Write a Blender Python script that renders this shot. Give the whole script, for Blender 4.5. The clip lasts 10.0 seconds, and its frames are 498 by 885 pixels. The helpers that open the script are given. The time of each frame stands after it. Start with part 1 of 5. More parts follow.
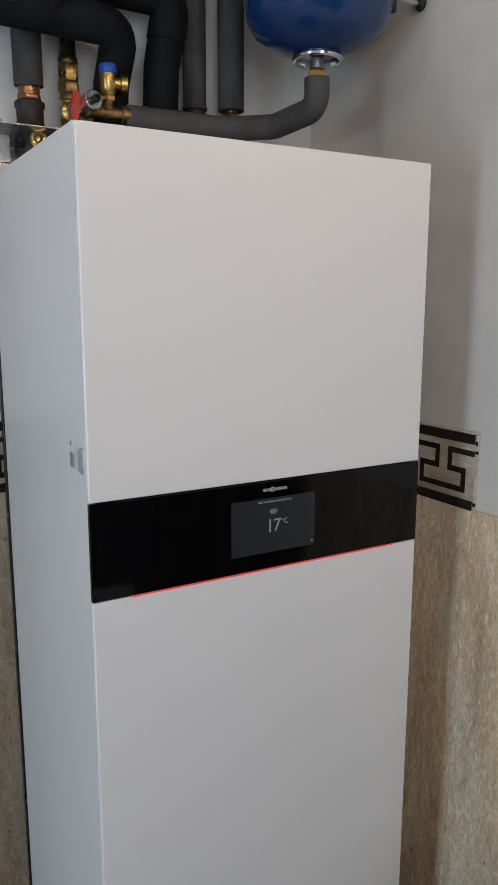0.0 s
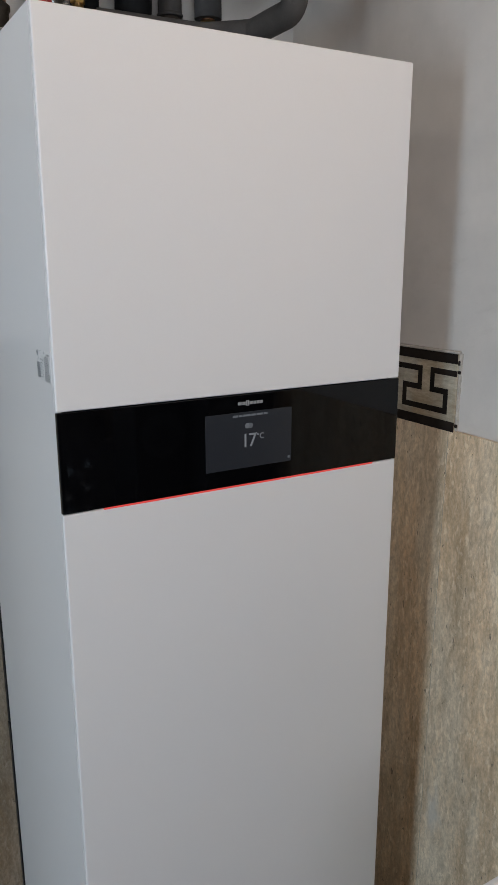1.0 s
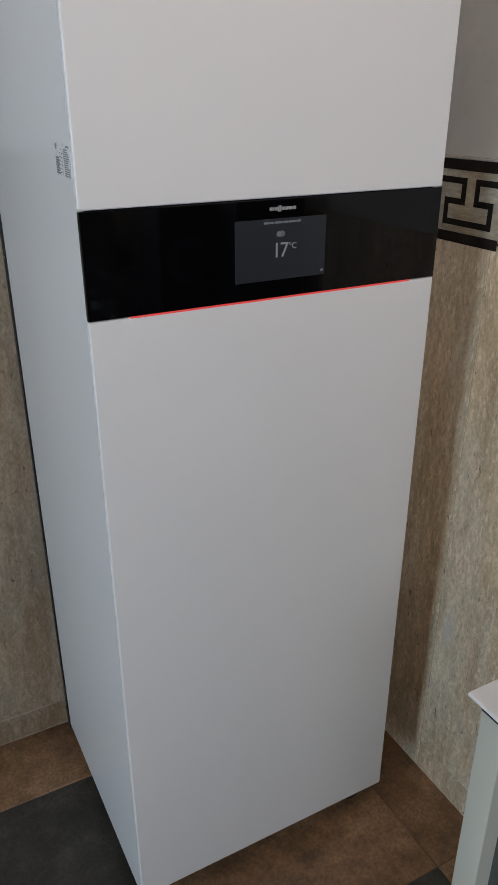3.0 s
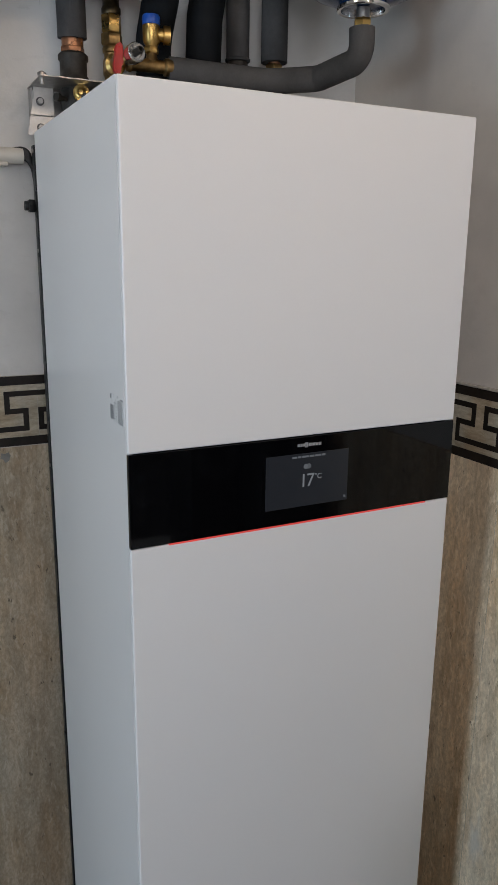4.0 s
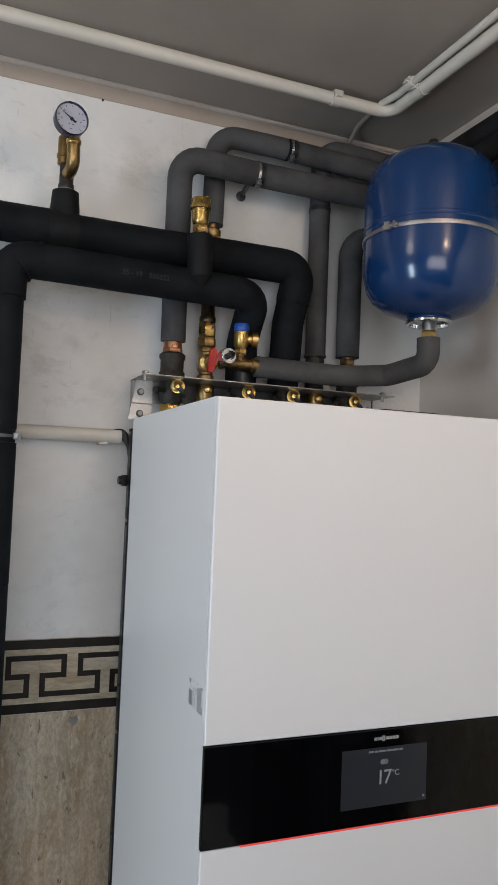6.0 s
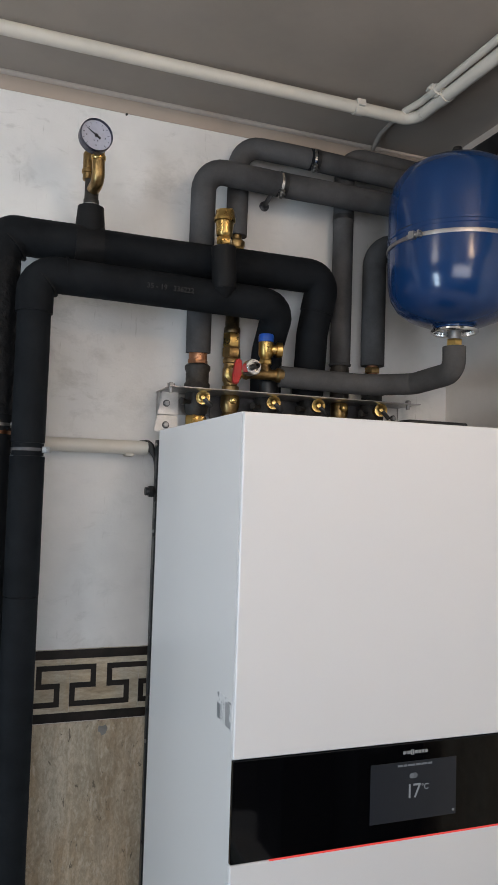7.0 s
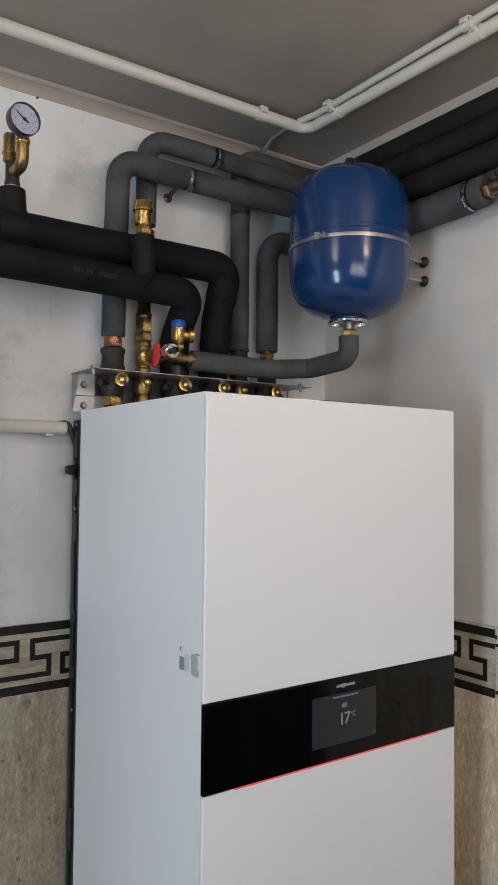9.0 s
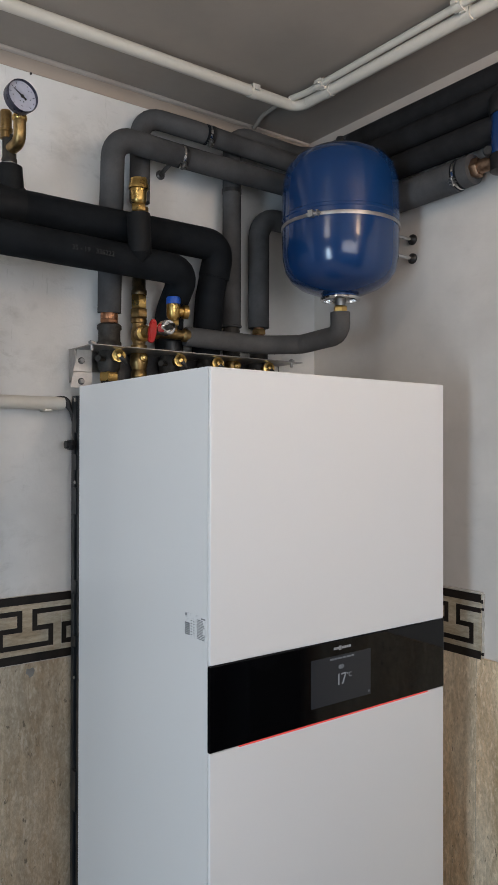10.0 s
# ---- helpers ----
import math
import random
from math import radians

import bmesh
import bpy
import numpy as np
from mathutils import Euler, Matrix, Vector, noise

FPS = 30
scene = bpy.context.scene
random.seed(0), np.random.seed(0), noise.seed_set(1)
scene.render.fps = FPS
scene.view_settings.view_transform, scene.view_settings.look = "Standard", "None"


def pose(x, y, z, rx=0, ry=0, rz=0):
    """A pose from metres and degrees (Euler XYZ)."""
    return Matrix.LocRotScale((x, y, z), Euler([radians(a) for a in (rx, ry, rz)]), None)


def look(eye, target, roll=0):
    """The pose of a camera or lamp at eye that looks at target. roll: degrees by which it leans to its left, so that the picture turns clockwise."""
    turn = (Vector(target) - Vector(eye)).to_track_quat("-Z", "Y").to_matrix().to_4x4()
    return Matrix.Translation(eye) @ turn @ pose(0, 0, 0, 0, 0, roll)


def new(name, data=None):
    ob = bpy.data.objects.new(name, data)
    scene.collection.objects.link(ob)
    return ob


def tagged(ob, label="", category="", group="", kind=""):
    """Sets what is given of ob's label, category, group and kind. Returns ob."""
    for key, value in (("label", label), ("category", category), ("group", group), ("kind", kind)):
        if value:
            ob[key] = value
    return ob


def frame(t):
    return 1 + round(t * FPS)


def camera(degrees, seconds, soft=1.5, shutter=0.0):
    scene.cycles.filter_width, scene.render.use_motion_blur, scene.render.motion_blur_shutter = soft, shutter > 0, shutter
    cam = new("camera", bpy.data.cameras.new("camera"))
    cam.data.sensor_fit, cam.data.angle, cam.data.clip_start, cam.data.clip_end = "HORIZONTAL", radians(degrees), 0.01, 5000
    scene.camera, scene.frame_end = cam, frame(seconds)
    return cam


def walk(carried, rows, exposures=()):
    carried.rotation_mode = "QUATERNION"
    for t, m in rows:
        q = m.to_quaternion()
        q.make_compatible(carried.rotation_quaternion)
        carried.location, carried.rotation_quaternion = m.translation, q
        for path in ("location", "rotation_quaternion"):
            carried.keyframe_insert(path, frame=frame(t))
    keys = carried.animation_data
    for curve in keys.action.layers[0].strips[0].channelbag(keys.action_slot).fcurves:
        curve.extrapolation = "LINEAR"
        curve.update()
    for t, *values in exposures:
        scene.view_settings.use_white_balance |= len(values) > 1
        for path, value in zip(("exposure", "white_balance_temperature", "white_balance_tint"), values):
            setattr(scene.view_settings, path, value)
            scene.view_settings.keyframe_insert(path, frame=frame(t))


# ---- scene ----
cam = camera(37.1, 10.0, 0.7)
PATH = [
    (0, (-0.2980, -0.9680, 1.6600), (0.6760, 0.7390, 1.2910), 0.10),
    (0.5, (-0.2720, -0.9730, 1.6330), (0.7200, 0.7210, 1.2520), 0.10),
    (1, (-0.2650, -0.9740, 1.5890), (0.7080, 0.7050, 1.1060), -0.10),
    (1.5, (-0.2630, -0.9630, 1.5540), (0.6780, 0.6870, 0.9270), -0.00),
    (2, (-0.2580, -0.9600, 1.5170), (0.6390, 0.6660, 0.7750), -0.30),
    (2.2, (-0.2550, -0.9620, 1.5090), (0.6210, 0.6570, 0.7270), -0.10),
    (2.5, (-0.2557, -0.9616, 1.4977), (0.6013, 0.6423, 0.6556), -0.13),
    (2.75, (-0.2610, -0.9619, 1.5025), (0.5914, 0.6337, 0.6343), -0.11),
    (3, (-0.2683, -0.9637, 1.5225), (0.5868, 0.6373, 0.6692), -0.02),
    (3.3, (-0.2770, -0.9690, 1.5700), (0.5870, 0.6690, 0.8140), 0.20),
    (3.5, (-0.2820, -0.9740, 1.6110), (0.5890, 0.7030, 0.9550), 0.40),
    (4, (-0.3050, -0.9900, 1.6590), (0.5680, 0.7440, 1.1810), 0.60),
    (4.5, (-0.3350, -1.0110, 1.7130), (0.5310, 0.7680, 1.4170), 1.20),
    (5, (-0.3440, -1.0180, 1.7450), (0.4890, 0.7960, 1.6150), 1.50),
    (5.5, (-0.3550, -1.0190, 1.7690), (0.4300, 0.8200, 1.7830), 1.90),
    (5.7, (-0.3580, -1.0140, 1.7640), (0.4140, 0.8300, 1.8290), 2.10),
    (6, (-0.3594, -1.0104, 1.7631), (0.3920, 0.8412, 1.8700), 2.20),
    (6.35, (-0.3583, -1.0107, 1.7705), (0.3633, 0.8518, 1.8897), 2.08),
    (6.7, (-0.3584, -1.0132, 1.7799), (0.3382, 0.8584, 1.8918), 1.88),
    (7, (-0.3630, -1.0150, 1.7840), (0.3250, 0.8600, 1.8900), 1.80),
    (7.5, (-0.3790, -1.0170, 1.7850), (0.3090, 0.8590, 1.8890), 1.80),
    (8, (-0.4480, -0.9930, 1.7800), (0.2940, 0.8620, 1.8820), 1.70),
    (8.5, (-0.5370, -0.9920, 1.7670), (0.4580, 0.7400, 1.8610), 1.20),
    (9, (-0.6230, -1.0190, 1.7590), (0.5160, 0.6230, 1.8350), 0.50),
    (9.5, (-0.6680, -1.0390, 1.7530), (0.4940, 0.5880, 1.7990), 0.20),
    (10, (-0.6830, -1.0300, 1.7510), (0.5080, 0.5760, 1.7650), 0.10),
]
walk(cam, [(t, look(eye, target, roll)) for t, eye, target, roll in PATH],
     [(0, -0.12), (1, -0.08), (2.2, -0.13), (4, -0.15), (5, -0.12), (5.7, -0.02), (7, 0.12), (8, 0.12), (10, 0.04)])

# ---- light ----
# A warm bulb and a white globe under the ceiling; daylight through a doorway and a window behind.
world = bpy.data.worlds.new("sky")
scene.world = world
world.use_nodes = True
wn = world.node_tree
sky = wn.nodes.new("ShaderNodeTexSky")
sky.sky_type, sky.sun_disc = "NISHITA", False
sky.sun_elevation, sky.sun_rotation = radians(35), radians(200)
wn.links.new(sky.outputs[0], wn.nodes["Background"].inputs[0])
wn.nodes["Background"].inputs[1].default_value = 0.08

FLOOR, CEIL = -0.033, 2.641
NORTH, EAST, WEST, SOUTH = 0.605, 0.767, -2.90, -2.35
DOOR = -1.20
BULB, GLOBE = (0.32, -0.80, 2.45), (-0.80, -0.30, 2.50)


def lamp(name, kind, m, energy, colour, size=0.1, size_y=None):
    data = bpy.data.lights.new(name, kind)
    data.energy, data.color = energy, colour
    if kind == "AREA":
        data.shape, data.size, data.size_y = "RECTANGLE", size, size_y or size
    else:
        data.shadow_soft_size = size
    ob = new(name, data)
    ob.matrix_world = m
    return ob


lamp("bulb_light", "POINT", pose(*BULB), 4.65, (1.0, 0.80, 0.65), 0.045)
lamp("globe_light", "POINT", pose(*GLOBE), 1.35, (1.0, 0.94, 0.88), 0.07)
lamp("door_daylight", "AREA", look((WEST + 0.03, DOOR, 0.90), (0.7, -0.10, 0.70)), 40, (0.63, 0.82, 1.0), 0.46, 1.75)
lamp("window_daylight", "AREA", look((-0.70, SOUTH + 0.03, 1.85), (-0.2, 0.6, 2.3)), 17.5, (0.93, 0.945, 1.0), 1.5, 1.0)

# ---- materials ----


def graph(name):
    m = bpy.data.materials.new(name)
    m.use_nodes = True
    nt = m.node_tree
    return m, nt, nt.nodes["Principled BSDF"]


def noise_node(nt, coords, scale, detail=4.0, rough=0.55, stretch=None):
    if stretch:
        mp = nt.nodes.new("ShaderNodeMapping")
        mp.inputs["Scale"].default_value = stretch
        nt.links.new(coords, mp.inputs[0])
        coords = mp.outputs[0]
    n = nt.nodes.new("ShaderNodeTexNoise")
    n.inputs["Scale"].default_value, n.inputs["Detail"].default_value, n.inputs["Roughness"].default_value = scale, detail, rough
    nt.links.new(coords, n.inputs["Vector"])
    return n.outputs["Fac"]


def ramp(nt, fac, stops):
    r = nt.nodes.new("ShaderNodeValToRGB")
    while len(r.color_ramp.elements) < len(stops):
        r.color_ramp.elements.new(0.5)
    for e, (p, c) in zip(r.color_ramp.elements, stops):
        e.position, e.color = p, (*c, 1) if len(c) == 3 else c
    nt.links.new(fac, r.inputs[0])
    return r.outputs[0]


def mixed(nt, fac, a, b, blend="MIX"):
    n = nt.nodes.new("ShaderNodeMix")
    n.data_type, n.blend_type = "RGBA", blend
    for sock, v in ((n.inputs[0], fac), (n.inputs[6], a), (n.inputs[7], b)):
        if isinstance(v, (int, float)):
            sock.default_value = v
        elif isinstance(v, tuple):
            sock.default_value = (*v, 1)
        else:
            nt.links.new(v, sock)
    return n.outputs[2]


def place_coords(nt, per_piece=False):
    g = nt.nodes.new("ShaderNodeNewGeometry").outputs["Position"]
    if not per_piece:
        return g
    o = nt.nodes.new("ShaderNodeObjectInfo")
    k = nt.nodes.new("ShaderNodeVectorMath")
    k.operation = "MULTIPLY_ADD"
    cmb = nt.nodes.new("ShaderNodeCombineXYZ")
    for i in range(3):
        nt.links.new(o.outputs["Random"], cmb.inputs[i])
    nt.links.new(cmb.outputs[0], k.inputs[0])
    k.inputs[1].default_value = (7.0, 11.0, 5.0)
    nt.links.new(g, k.inputs[2])
    return k.outputs[0]


def bump(nt, bsdf, height, strength, dist=0.002):
    b = nt.nodes.new("ShaderNodeBump")
    b.inputs["Strength"].default_value, b.inputs["Distance"].default_value = strength, dist
    nt.links.new(height, b.inputs["Height"])
    nt.links.new(b.outputs[0], bsdf.inputs["Normal"])


def surface(name, dark, light, scale=8.0, rough=0.5, metal=0.0, relief=0.1, fine=160.0, rough_var=0.1, coat=0.0, stretch=None, spec=0.5, grain=0.88):
    """Two scales of colour variation, roughness variation and fine relief."""
    m, nt, b = graph(name)
    co = place_coords(nt)
    big, small = noise_node(nt, co, scale, 5, stretch=stretch), noise_node(nt, co, fine, 3)
    col = ramp(nt, big, [(0.3, dark), (0.7, light)])
    grain = ramp(nt, small, [(0.25, (grain,) * 3), (0.75, (1.0,) * 3)])
    nt.links.new(mixed(nt, 1.0, col, grain, "MULTIPLY"), b.inputs["Base Color"])
    r = ramp(nt, noise_node(nt, co, scale * 2.3, 4), [(0.3, (max(rough - rough_var, 0.02),) * 3), (0.7, (min(rough + rough_var, 1),) * 3)])
    nt.links.new(r, b.inputs["Roughness"])
    b.inputs["Metallic"].default_value, b.inputs["Coat Weight"].default_value = metal, coat
    b.inputs["Specular IOR Level"].default_value = spec
    if relief:
        bump(nt, b, small, relief, 0.001)
    return m


def plaster(name, base, smudge, amount, relief=0.22):
    """Painted plaster: roller relief, old patches, smeared dirt and thin scuff marks."""
    m, nt, b = graph(name)
    co = place_coords(nt)
    patch = ramp(nt, noise_node(nt, co, 2.6, 6, 0.62), [(0.36, (0, 0, 0)), (0.66, (1, 1, 1))])
    tone = mixed(nt, patch, base, tuple(v * k for v, k in zip(base, (0.82, 0.83, 0.84))))
    warp = nt.nodes.new("ShaderNodeTexNoise")
    warp.inputs["Scale"].default_value, warp.inputs["Detail"].default_value = 6.0, 2.0
    nt.links.new(co, warp.inputs["Vector"])
    bend = nt.nodes.new("ShaderNodeVectorMath")
    bend.operation = "MULTIPLY_ADD"
    nt.links.new(warp.outputs["Color"], bend.inputs[0])
    bend.inputs[1].default_value = (0.10, 0.10, 0.10)
    nt.links.new(co, bend.inputs[2])
    wavy = bend.outputs[0]
    cloud = noise_node(nt, co, 3.4, 3, 0.5)
    marks = (
        (noise_node(nt, wavy, 9.0, 9, 0.70, (0.8, 0.8, 1.3)), 0.53, 0.72, 1.0),
        (noise_node(nt, wavy, 30.0, 7, 0.66, (0.45, 0.45, 1.5)), 0.58, 0.72, 0.7),
        (noise_node(nt, co, 75.0, 5, 0.62, (1.6, 1.6, 0.16)), 0.66, 0.72, 0.7),
    )
    for field, lo, hi, k in marks:
        strong = ramp(nt, field, [(lo, (0, 0, 0)), (hi, (1, 1, 1))])
        spread = ramp(nt, cloud, [(0.42, (0.12,) * 3), (0.62, (1, 1, 1))])
        f = nt.nodes.new("ShaderNodeMath")
        f.operation, f.inputs[1].default_value = "MULTIPLY", min(1.0, amount * k)
        nt.links.new(mixed(nt, 1.0, strong, spread, "MULTIPLY"), f.inputs[0])
        tone = mixed(nt, f.outputs[0], tone, smudge)
    nt.links.new(tone, b.inputs["Base Color"])
    b.inputs["Roughness"].default_value = 0.62
    b.inputs["Specular IOR Level"].default_value = 0.35
    h = mixed(nt, 0.45, noise_node(nt, co, 190.0, 3), noise_node(nt, wavy, 13.0, 5))
    bump(nt, b, h, relief, 0.003)
    return m


def travertine(name, vein_axis_stretch=(1.0, 1.0, 0.12), tint=(1.0, 1.0, 1.0), pitted=1.0, per_piece=True, repair=None):
    """Vein-cut travertine: soft upright veins, clouds, pale winding flecks, speckle and open pits."""
    m, nt, b = graph(name)
    co = place_coords(nt, per_piece)
    warp = nt.nodes.new("ShaderNodeTexNoise")
    warp.inputs["Scale"].default_value, warp.inputs["Detail"].default_value = 14.0, 3.0
    nt.links.new(co, warp.inputs["Vector"])
    bend = nt.nodes.new("ShaderNodeVectorMath")
    bend.operation = "MULTIPLY_ADD"
    nt.links.new(warp.outputs["Color"], bend.inputs[0])
    bend.inputs[1].default_value = (0.026, 0.026, 0.026)
    nt.links.new(co, bend.inputs[2])
    wavy = bend.outputs[0]
    veins = noise_node(nt, wavy, 38.0, 7, 0.66, vein_axis_stretch)
    broad = noise_node(nt, wavy, 8.0, 4, 0.55, tuple(v ** 0.6 for v in vein_axis_stretch))
    cloud = noise_node(nt, wavy, 11.0, 5, 0.60, (1, 1, 0.22))
    along = vein_axis_stretch[0] < 0.5
    fine = noise_node(nt, co, 150.0, 6, 0.75, (0.35, 0.35, 1) if along else (1, 1, 0.55))
    mottle = noise_node(nt, wavy, 60.0, 6, 0.72, (0.12, 0.12, 1) if along else (1, 1, 0.33))
    t = lambda c: tuple(v * k for v, k in zip(c, tint))  # noqa: E731
    warm = ramp(nt, veins, [(0.30, t((0.290, 0.218, 0.142))), (0.48, t((0.395, 0.315, 0.224))), (0.72, t((0.515, 0.440, 0.340)))])
    grey = ramp(nt, veins, [(0.30, t((0.350, 0.315, 0.255))), (0.7, t((0.50, 0.460, 0.390)))])
    col = mixed(nt, ramp(nt, cloud, [(0.40, (0, 0, 0)), (0.60, (1, 1, 1))]), warm, grey)
    col = mixed(nt, 0.8, col, ramp(nt, broad, [(0.34, (0.80, 0.77, 0.73)), (0.60, (1.06, 1.05, 1.04))]), "MULTIPLY")
    col = mixed(nt, 0.4, col, ramp(nt, mottle, [(0.34, (0.70, 0.68, 0.64)), (0.50, (1.0, 1.0, 1.0)), (0.66, (1.14, 1.14, 1.13))]), "MULTIPLY")
    col = mixed(nt, 0.8, col, ramp(nt, fine, [(0.34, (0.66, 0.64, 0.61)), (0.60, (1.08, 1.08, 1.07))]), "MULTIPLY")
    fleck = ramp(nt, noise_node(nt, wavy, 105.0, 4, 0.6, (1, 1, 0.36)), [(0.55, (0, 0, 0)), (0.66, (0.42 * pitted,) * 3)])
    col = mixed(nt, fleck, col, t((0.60, 0.555, 0.47)))
    crack = ramp(nt, noise_node(nt, wavy, 30.0, 5, 0.60, (1, 1, 0.30)), [(0.465, (0, 0, 0)), (0.492, (0.28 * pitted,) * 3), (0.508, (0.28 * pitted,) * 3), (0.535, (0, 0, 0))])
    col = mixed(nt, crack, col, t((0.245, 0.200, 0.145)))
    seam_pale = ramp(nt, noise_node(nt, wavy, 43.0, 5, 0.60, (1, 1, 0.26)), [(0.47, (0, 0, 0)), (0.50, (0.16 * pitted,) * 3), (0.53, (0, 0, 0))])
    col = mixed(nt, seam_pale, col, t((0.56, 0.51, 0.43)))
    worm = ramp(nt, noise_node(nt, wavy, 125.0, 4, 0.62, (1, 1, 0.30)), [(0.58, (0, 0, 0)), (0.66, (0.38 * pitted,) * 3)])
    col = mixed(nt, worm, col, t((0.215, 0.172, 0.122)))
    pits = ramp(nt, noise_node(nt, wavy, 92.0, 5, 0.62, (1, 1, 0.34)), [(0.650, (0, 0, 0)), (0.690, (0.85 * pitted,) * 3)])
    col = mixed(nt, pits, col, t((0.115, 0.095, 0.070)))
    if repair:   # a pale smear of filler round one spot: its centre and its half width, depth and height
        at, size = repair
        off = nt.nodes.new("ShaderNodeVectorMath")
        off.operation, off.inputs[1].default_value = "SUBTRACT", at
        nt.links.new(place_coords(nt), off.inputs[0])
        rel = nt.nodes.new("ShaderNodeVectorMath")
        rel.operation, rel.inputs[1].default_value = "DIVIDE", size
        nt.links.new(off.outputs[0], rel.inputs[0])
        dist = nt.nodes.new("ShaderNodeVectorMath")
        dist.operation = "LENGTH"
        nt.links.new(rel.outputs[0], dist.inputs[0])
        ragged = nt.nodes.new("ShaderNodeMath")
        ragged.operation = "ADD"
        nt.links.new(dist.outputs["Value"], ragged.inputs[0])
        nt.links.new(noise_node(nt, wavy, 34.0, 4, 0.6, (1, 1, 0.6)), ragged.inputs[1])
        smear = ramp(nt, ragged.outputs[0], [(0.55, (0.62,) * 3), (1.0, (0, 0, 0))])
        col = mixed(nt, smear, col, (0.66, 0.65, 0.61))
        col = mixed(nt, pits, col, t((0.115, 0.095, 0.070)))
    nt.links.new(col, b.inputs["Base Color"])
    b.inputs["Roughness"].default_value = 0.42
    inv = nt.nodes.new("ShaderNodeMath")
    inv.operation, inv.inputs[0].default_value = "SUBTRACT", 1.0
    nt.links.new(pits, inv.inputs[1])
    bump(nt, b, mixed(nt, 0.3, inv.outputs[0], fine), 0.5, 0.002)
    return m


def floor_stone(name, dark, mid, light):
    """Rustic floor tile in one family of tones."""
    m, nt, b = graph(name)
    co = place_coords(nt, True)
    n1, n2 = noise_node(nt, co, 4.0, 6, 0.62), noise_node(nt, co, 26.0, 6, 0.65)
    col = ramp(nt, n1, [(0.3, dark), (0.52, mid), (0.75, light)])
    col = mixed(nt, 0.7, col, ramp(nt, n2, [(0.3, (0.5, 0.5, 0.5)), (0.7, (1.3, 1.26, 1.2))]), "MULTIPLY")
    n3 = noise_node(nt, co, 130.0, 5, 0.7)
    col = mixed(nt, 0.8, col, ramp(nt, n3, [(0.32, (0.55, 0.54, 0.52)), (0.66, (1.3, 1.28, 1.24))]), "MULTIPLY")
    nt.links.new(col, b.inputs["Base Color"])
    nt.links.new(ramp(nt, n2, [(0.3, (0.34,) * 3), (0.7, (0.58,) * 3)]), b.inputs["Roughness"])
    bump(nt, b, n2, 0.35, 0.003)
    return m


def glow(name, colour, strength, base=(0.02, 0.02, 0.02)):
    m, nt, b = graph(name)
    b.inputs["Base Color"].default_value = (*base, 1)
    b.inputs["Emission Color"].default_value, b.inputs["Emission Strength"].default_value = (*colour, 1), strength
    b.inputs["Roughness"].default_value = 0.3
    return m


def clear_glass(name):
    m, nt, b = graph(name)
    b.inputs["Transmission Weight"].default_value, b.inputs["Roughness"].default_value, b.inputs["IOR"].default_value = 1.0, 0.02, 1.45
    return m


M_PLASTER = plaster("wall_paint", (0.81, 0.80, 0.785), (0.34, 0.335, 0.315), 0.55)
# second copy of the white paint, darkened and warmed for the east wall's shade
M_PLASTER_E = plaster("shaded_east_wall_paint", (0.68, 0.645, 0.61), (0.42, 0.39, 0.36), 0.28)
# for the unseen walls: dark so that less light bounces and shadows deepen
M_PLASTER_S = plaster("unseen_wall_dark_paint", (0.33, 0.305, 0.275), (0.25, 0.23, 0.21), 0.3)
# brown-grey in place of off-white: the ceiling's shade is in the paint
M_CEILING = plaster("dim_ceiling_paint", (0.37, 0.325, 0.285), (0.27, 0.235, 0.205), 0.22, 0.05)
M_TRIM = plaster("beige_band_paint", (0.44, 0.365, 0.305), (0.34, 0.28, 0.24), 0.15, 0.08)
# paler than the ceiling: the light caught on bead and cove is painted in
M_BEAD = plaster("lit_cove_paint", (0.60, 0.52, 0.455), (0.46, 0.39, 0.34), 0.15, 0.06)
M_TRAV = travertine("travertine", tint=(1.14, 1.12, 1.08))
# brighter, warmer copy of the travertine: light on the east wall is in its tint
M_TRAV_LIT = travertine("lit_travertine", tint=(1.86, 1.76, 1.64), repair=((0.765, 0.004, 0.435), (0.2, 0.045, 0.17)))
M_FRIEZE = travertine("frieze_stone", (0.14, 0.14, 1.0), (1.16, 1.22, 1.25), pitted=0.0, per_piece=False)
M_INLAY = surface("brown_inlay", (0.011, 0.009, 0.008), (0.026, 0.020, 0.017), 20, 0.42, relief=0.05, spec=0.2)
M_CHIP = surface("grey_filler", (0.17, 0.17, 0.165), (0.25, 0.25, 0.24), 60, 0.8)
M_GROUT = surface("grout", (0.34, 0.30, 0.24), (0.48, 0.43, 0.36), 30, 0.9)
M_FLOOR_GROUT = surface("brown_floor_grout", (0.10, 0.072, 0.052), (0.17, 0.125, 0.092), 30, 0.9)
M_CARTON = surface("dark_carton", (0.010, 0.010, 0.013), (0.018, 0.018, 0.022), 10, 0.5, relief=0.05)
M_EMBLEM = surface("pale_emblem_print", (0.10, 0.11, 0.13), (0.16, 0.17, 0.19), 40, 0.5, relief=0)
M_SACK = surface("black_sack_film", (0.016, 0.016, 0.018), (0.030, 0.030, 0.033), 6, 0.13, relief=0.5, fine=22, spec=1.0, coat=1.0, rough_var=0.05)
M_MORTAR = surface("pale_mortar", (0.42, 0.39, 0.35), (0.62, 0.58, 0.53), 90, 0.9, relief=0.4)
M_FLOOR_BROWN = floor_stone("rust_brown_stone", (0.085, 0.048, 0.028), (0.28, 0.160, 0.088), (0.50, 0.320, 0.190))
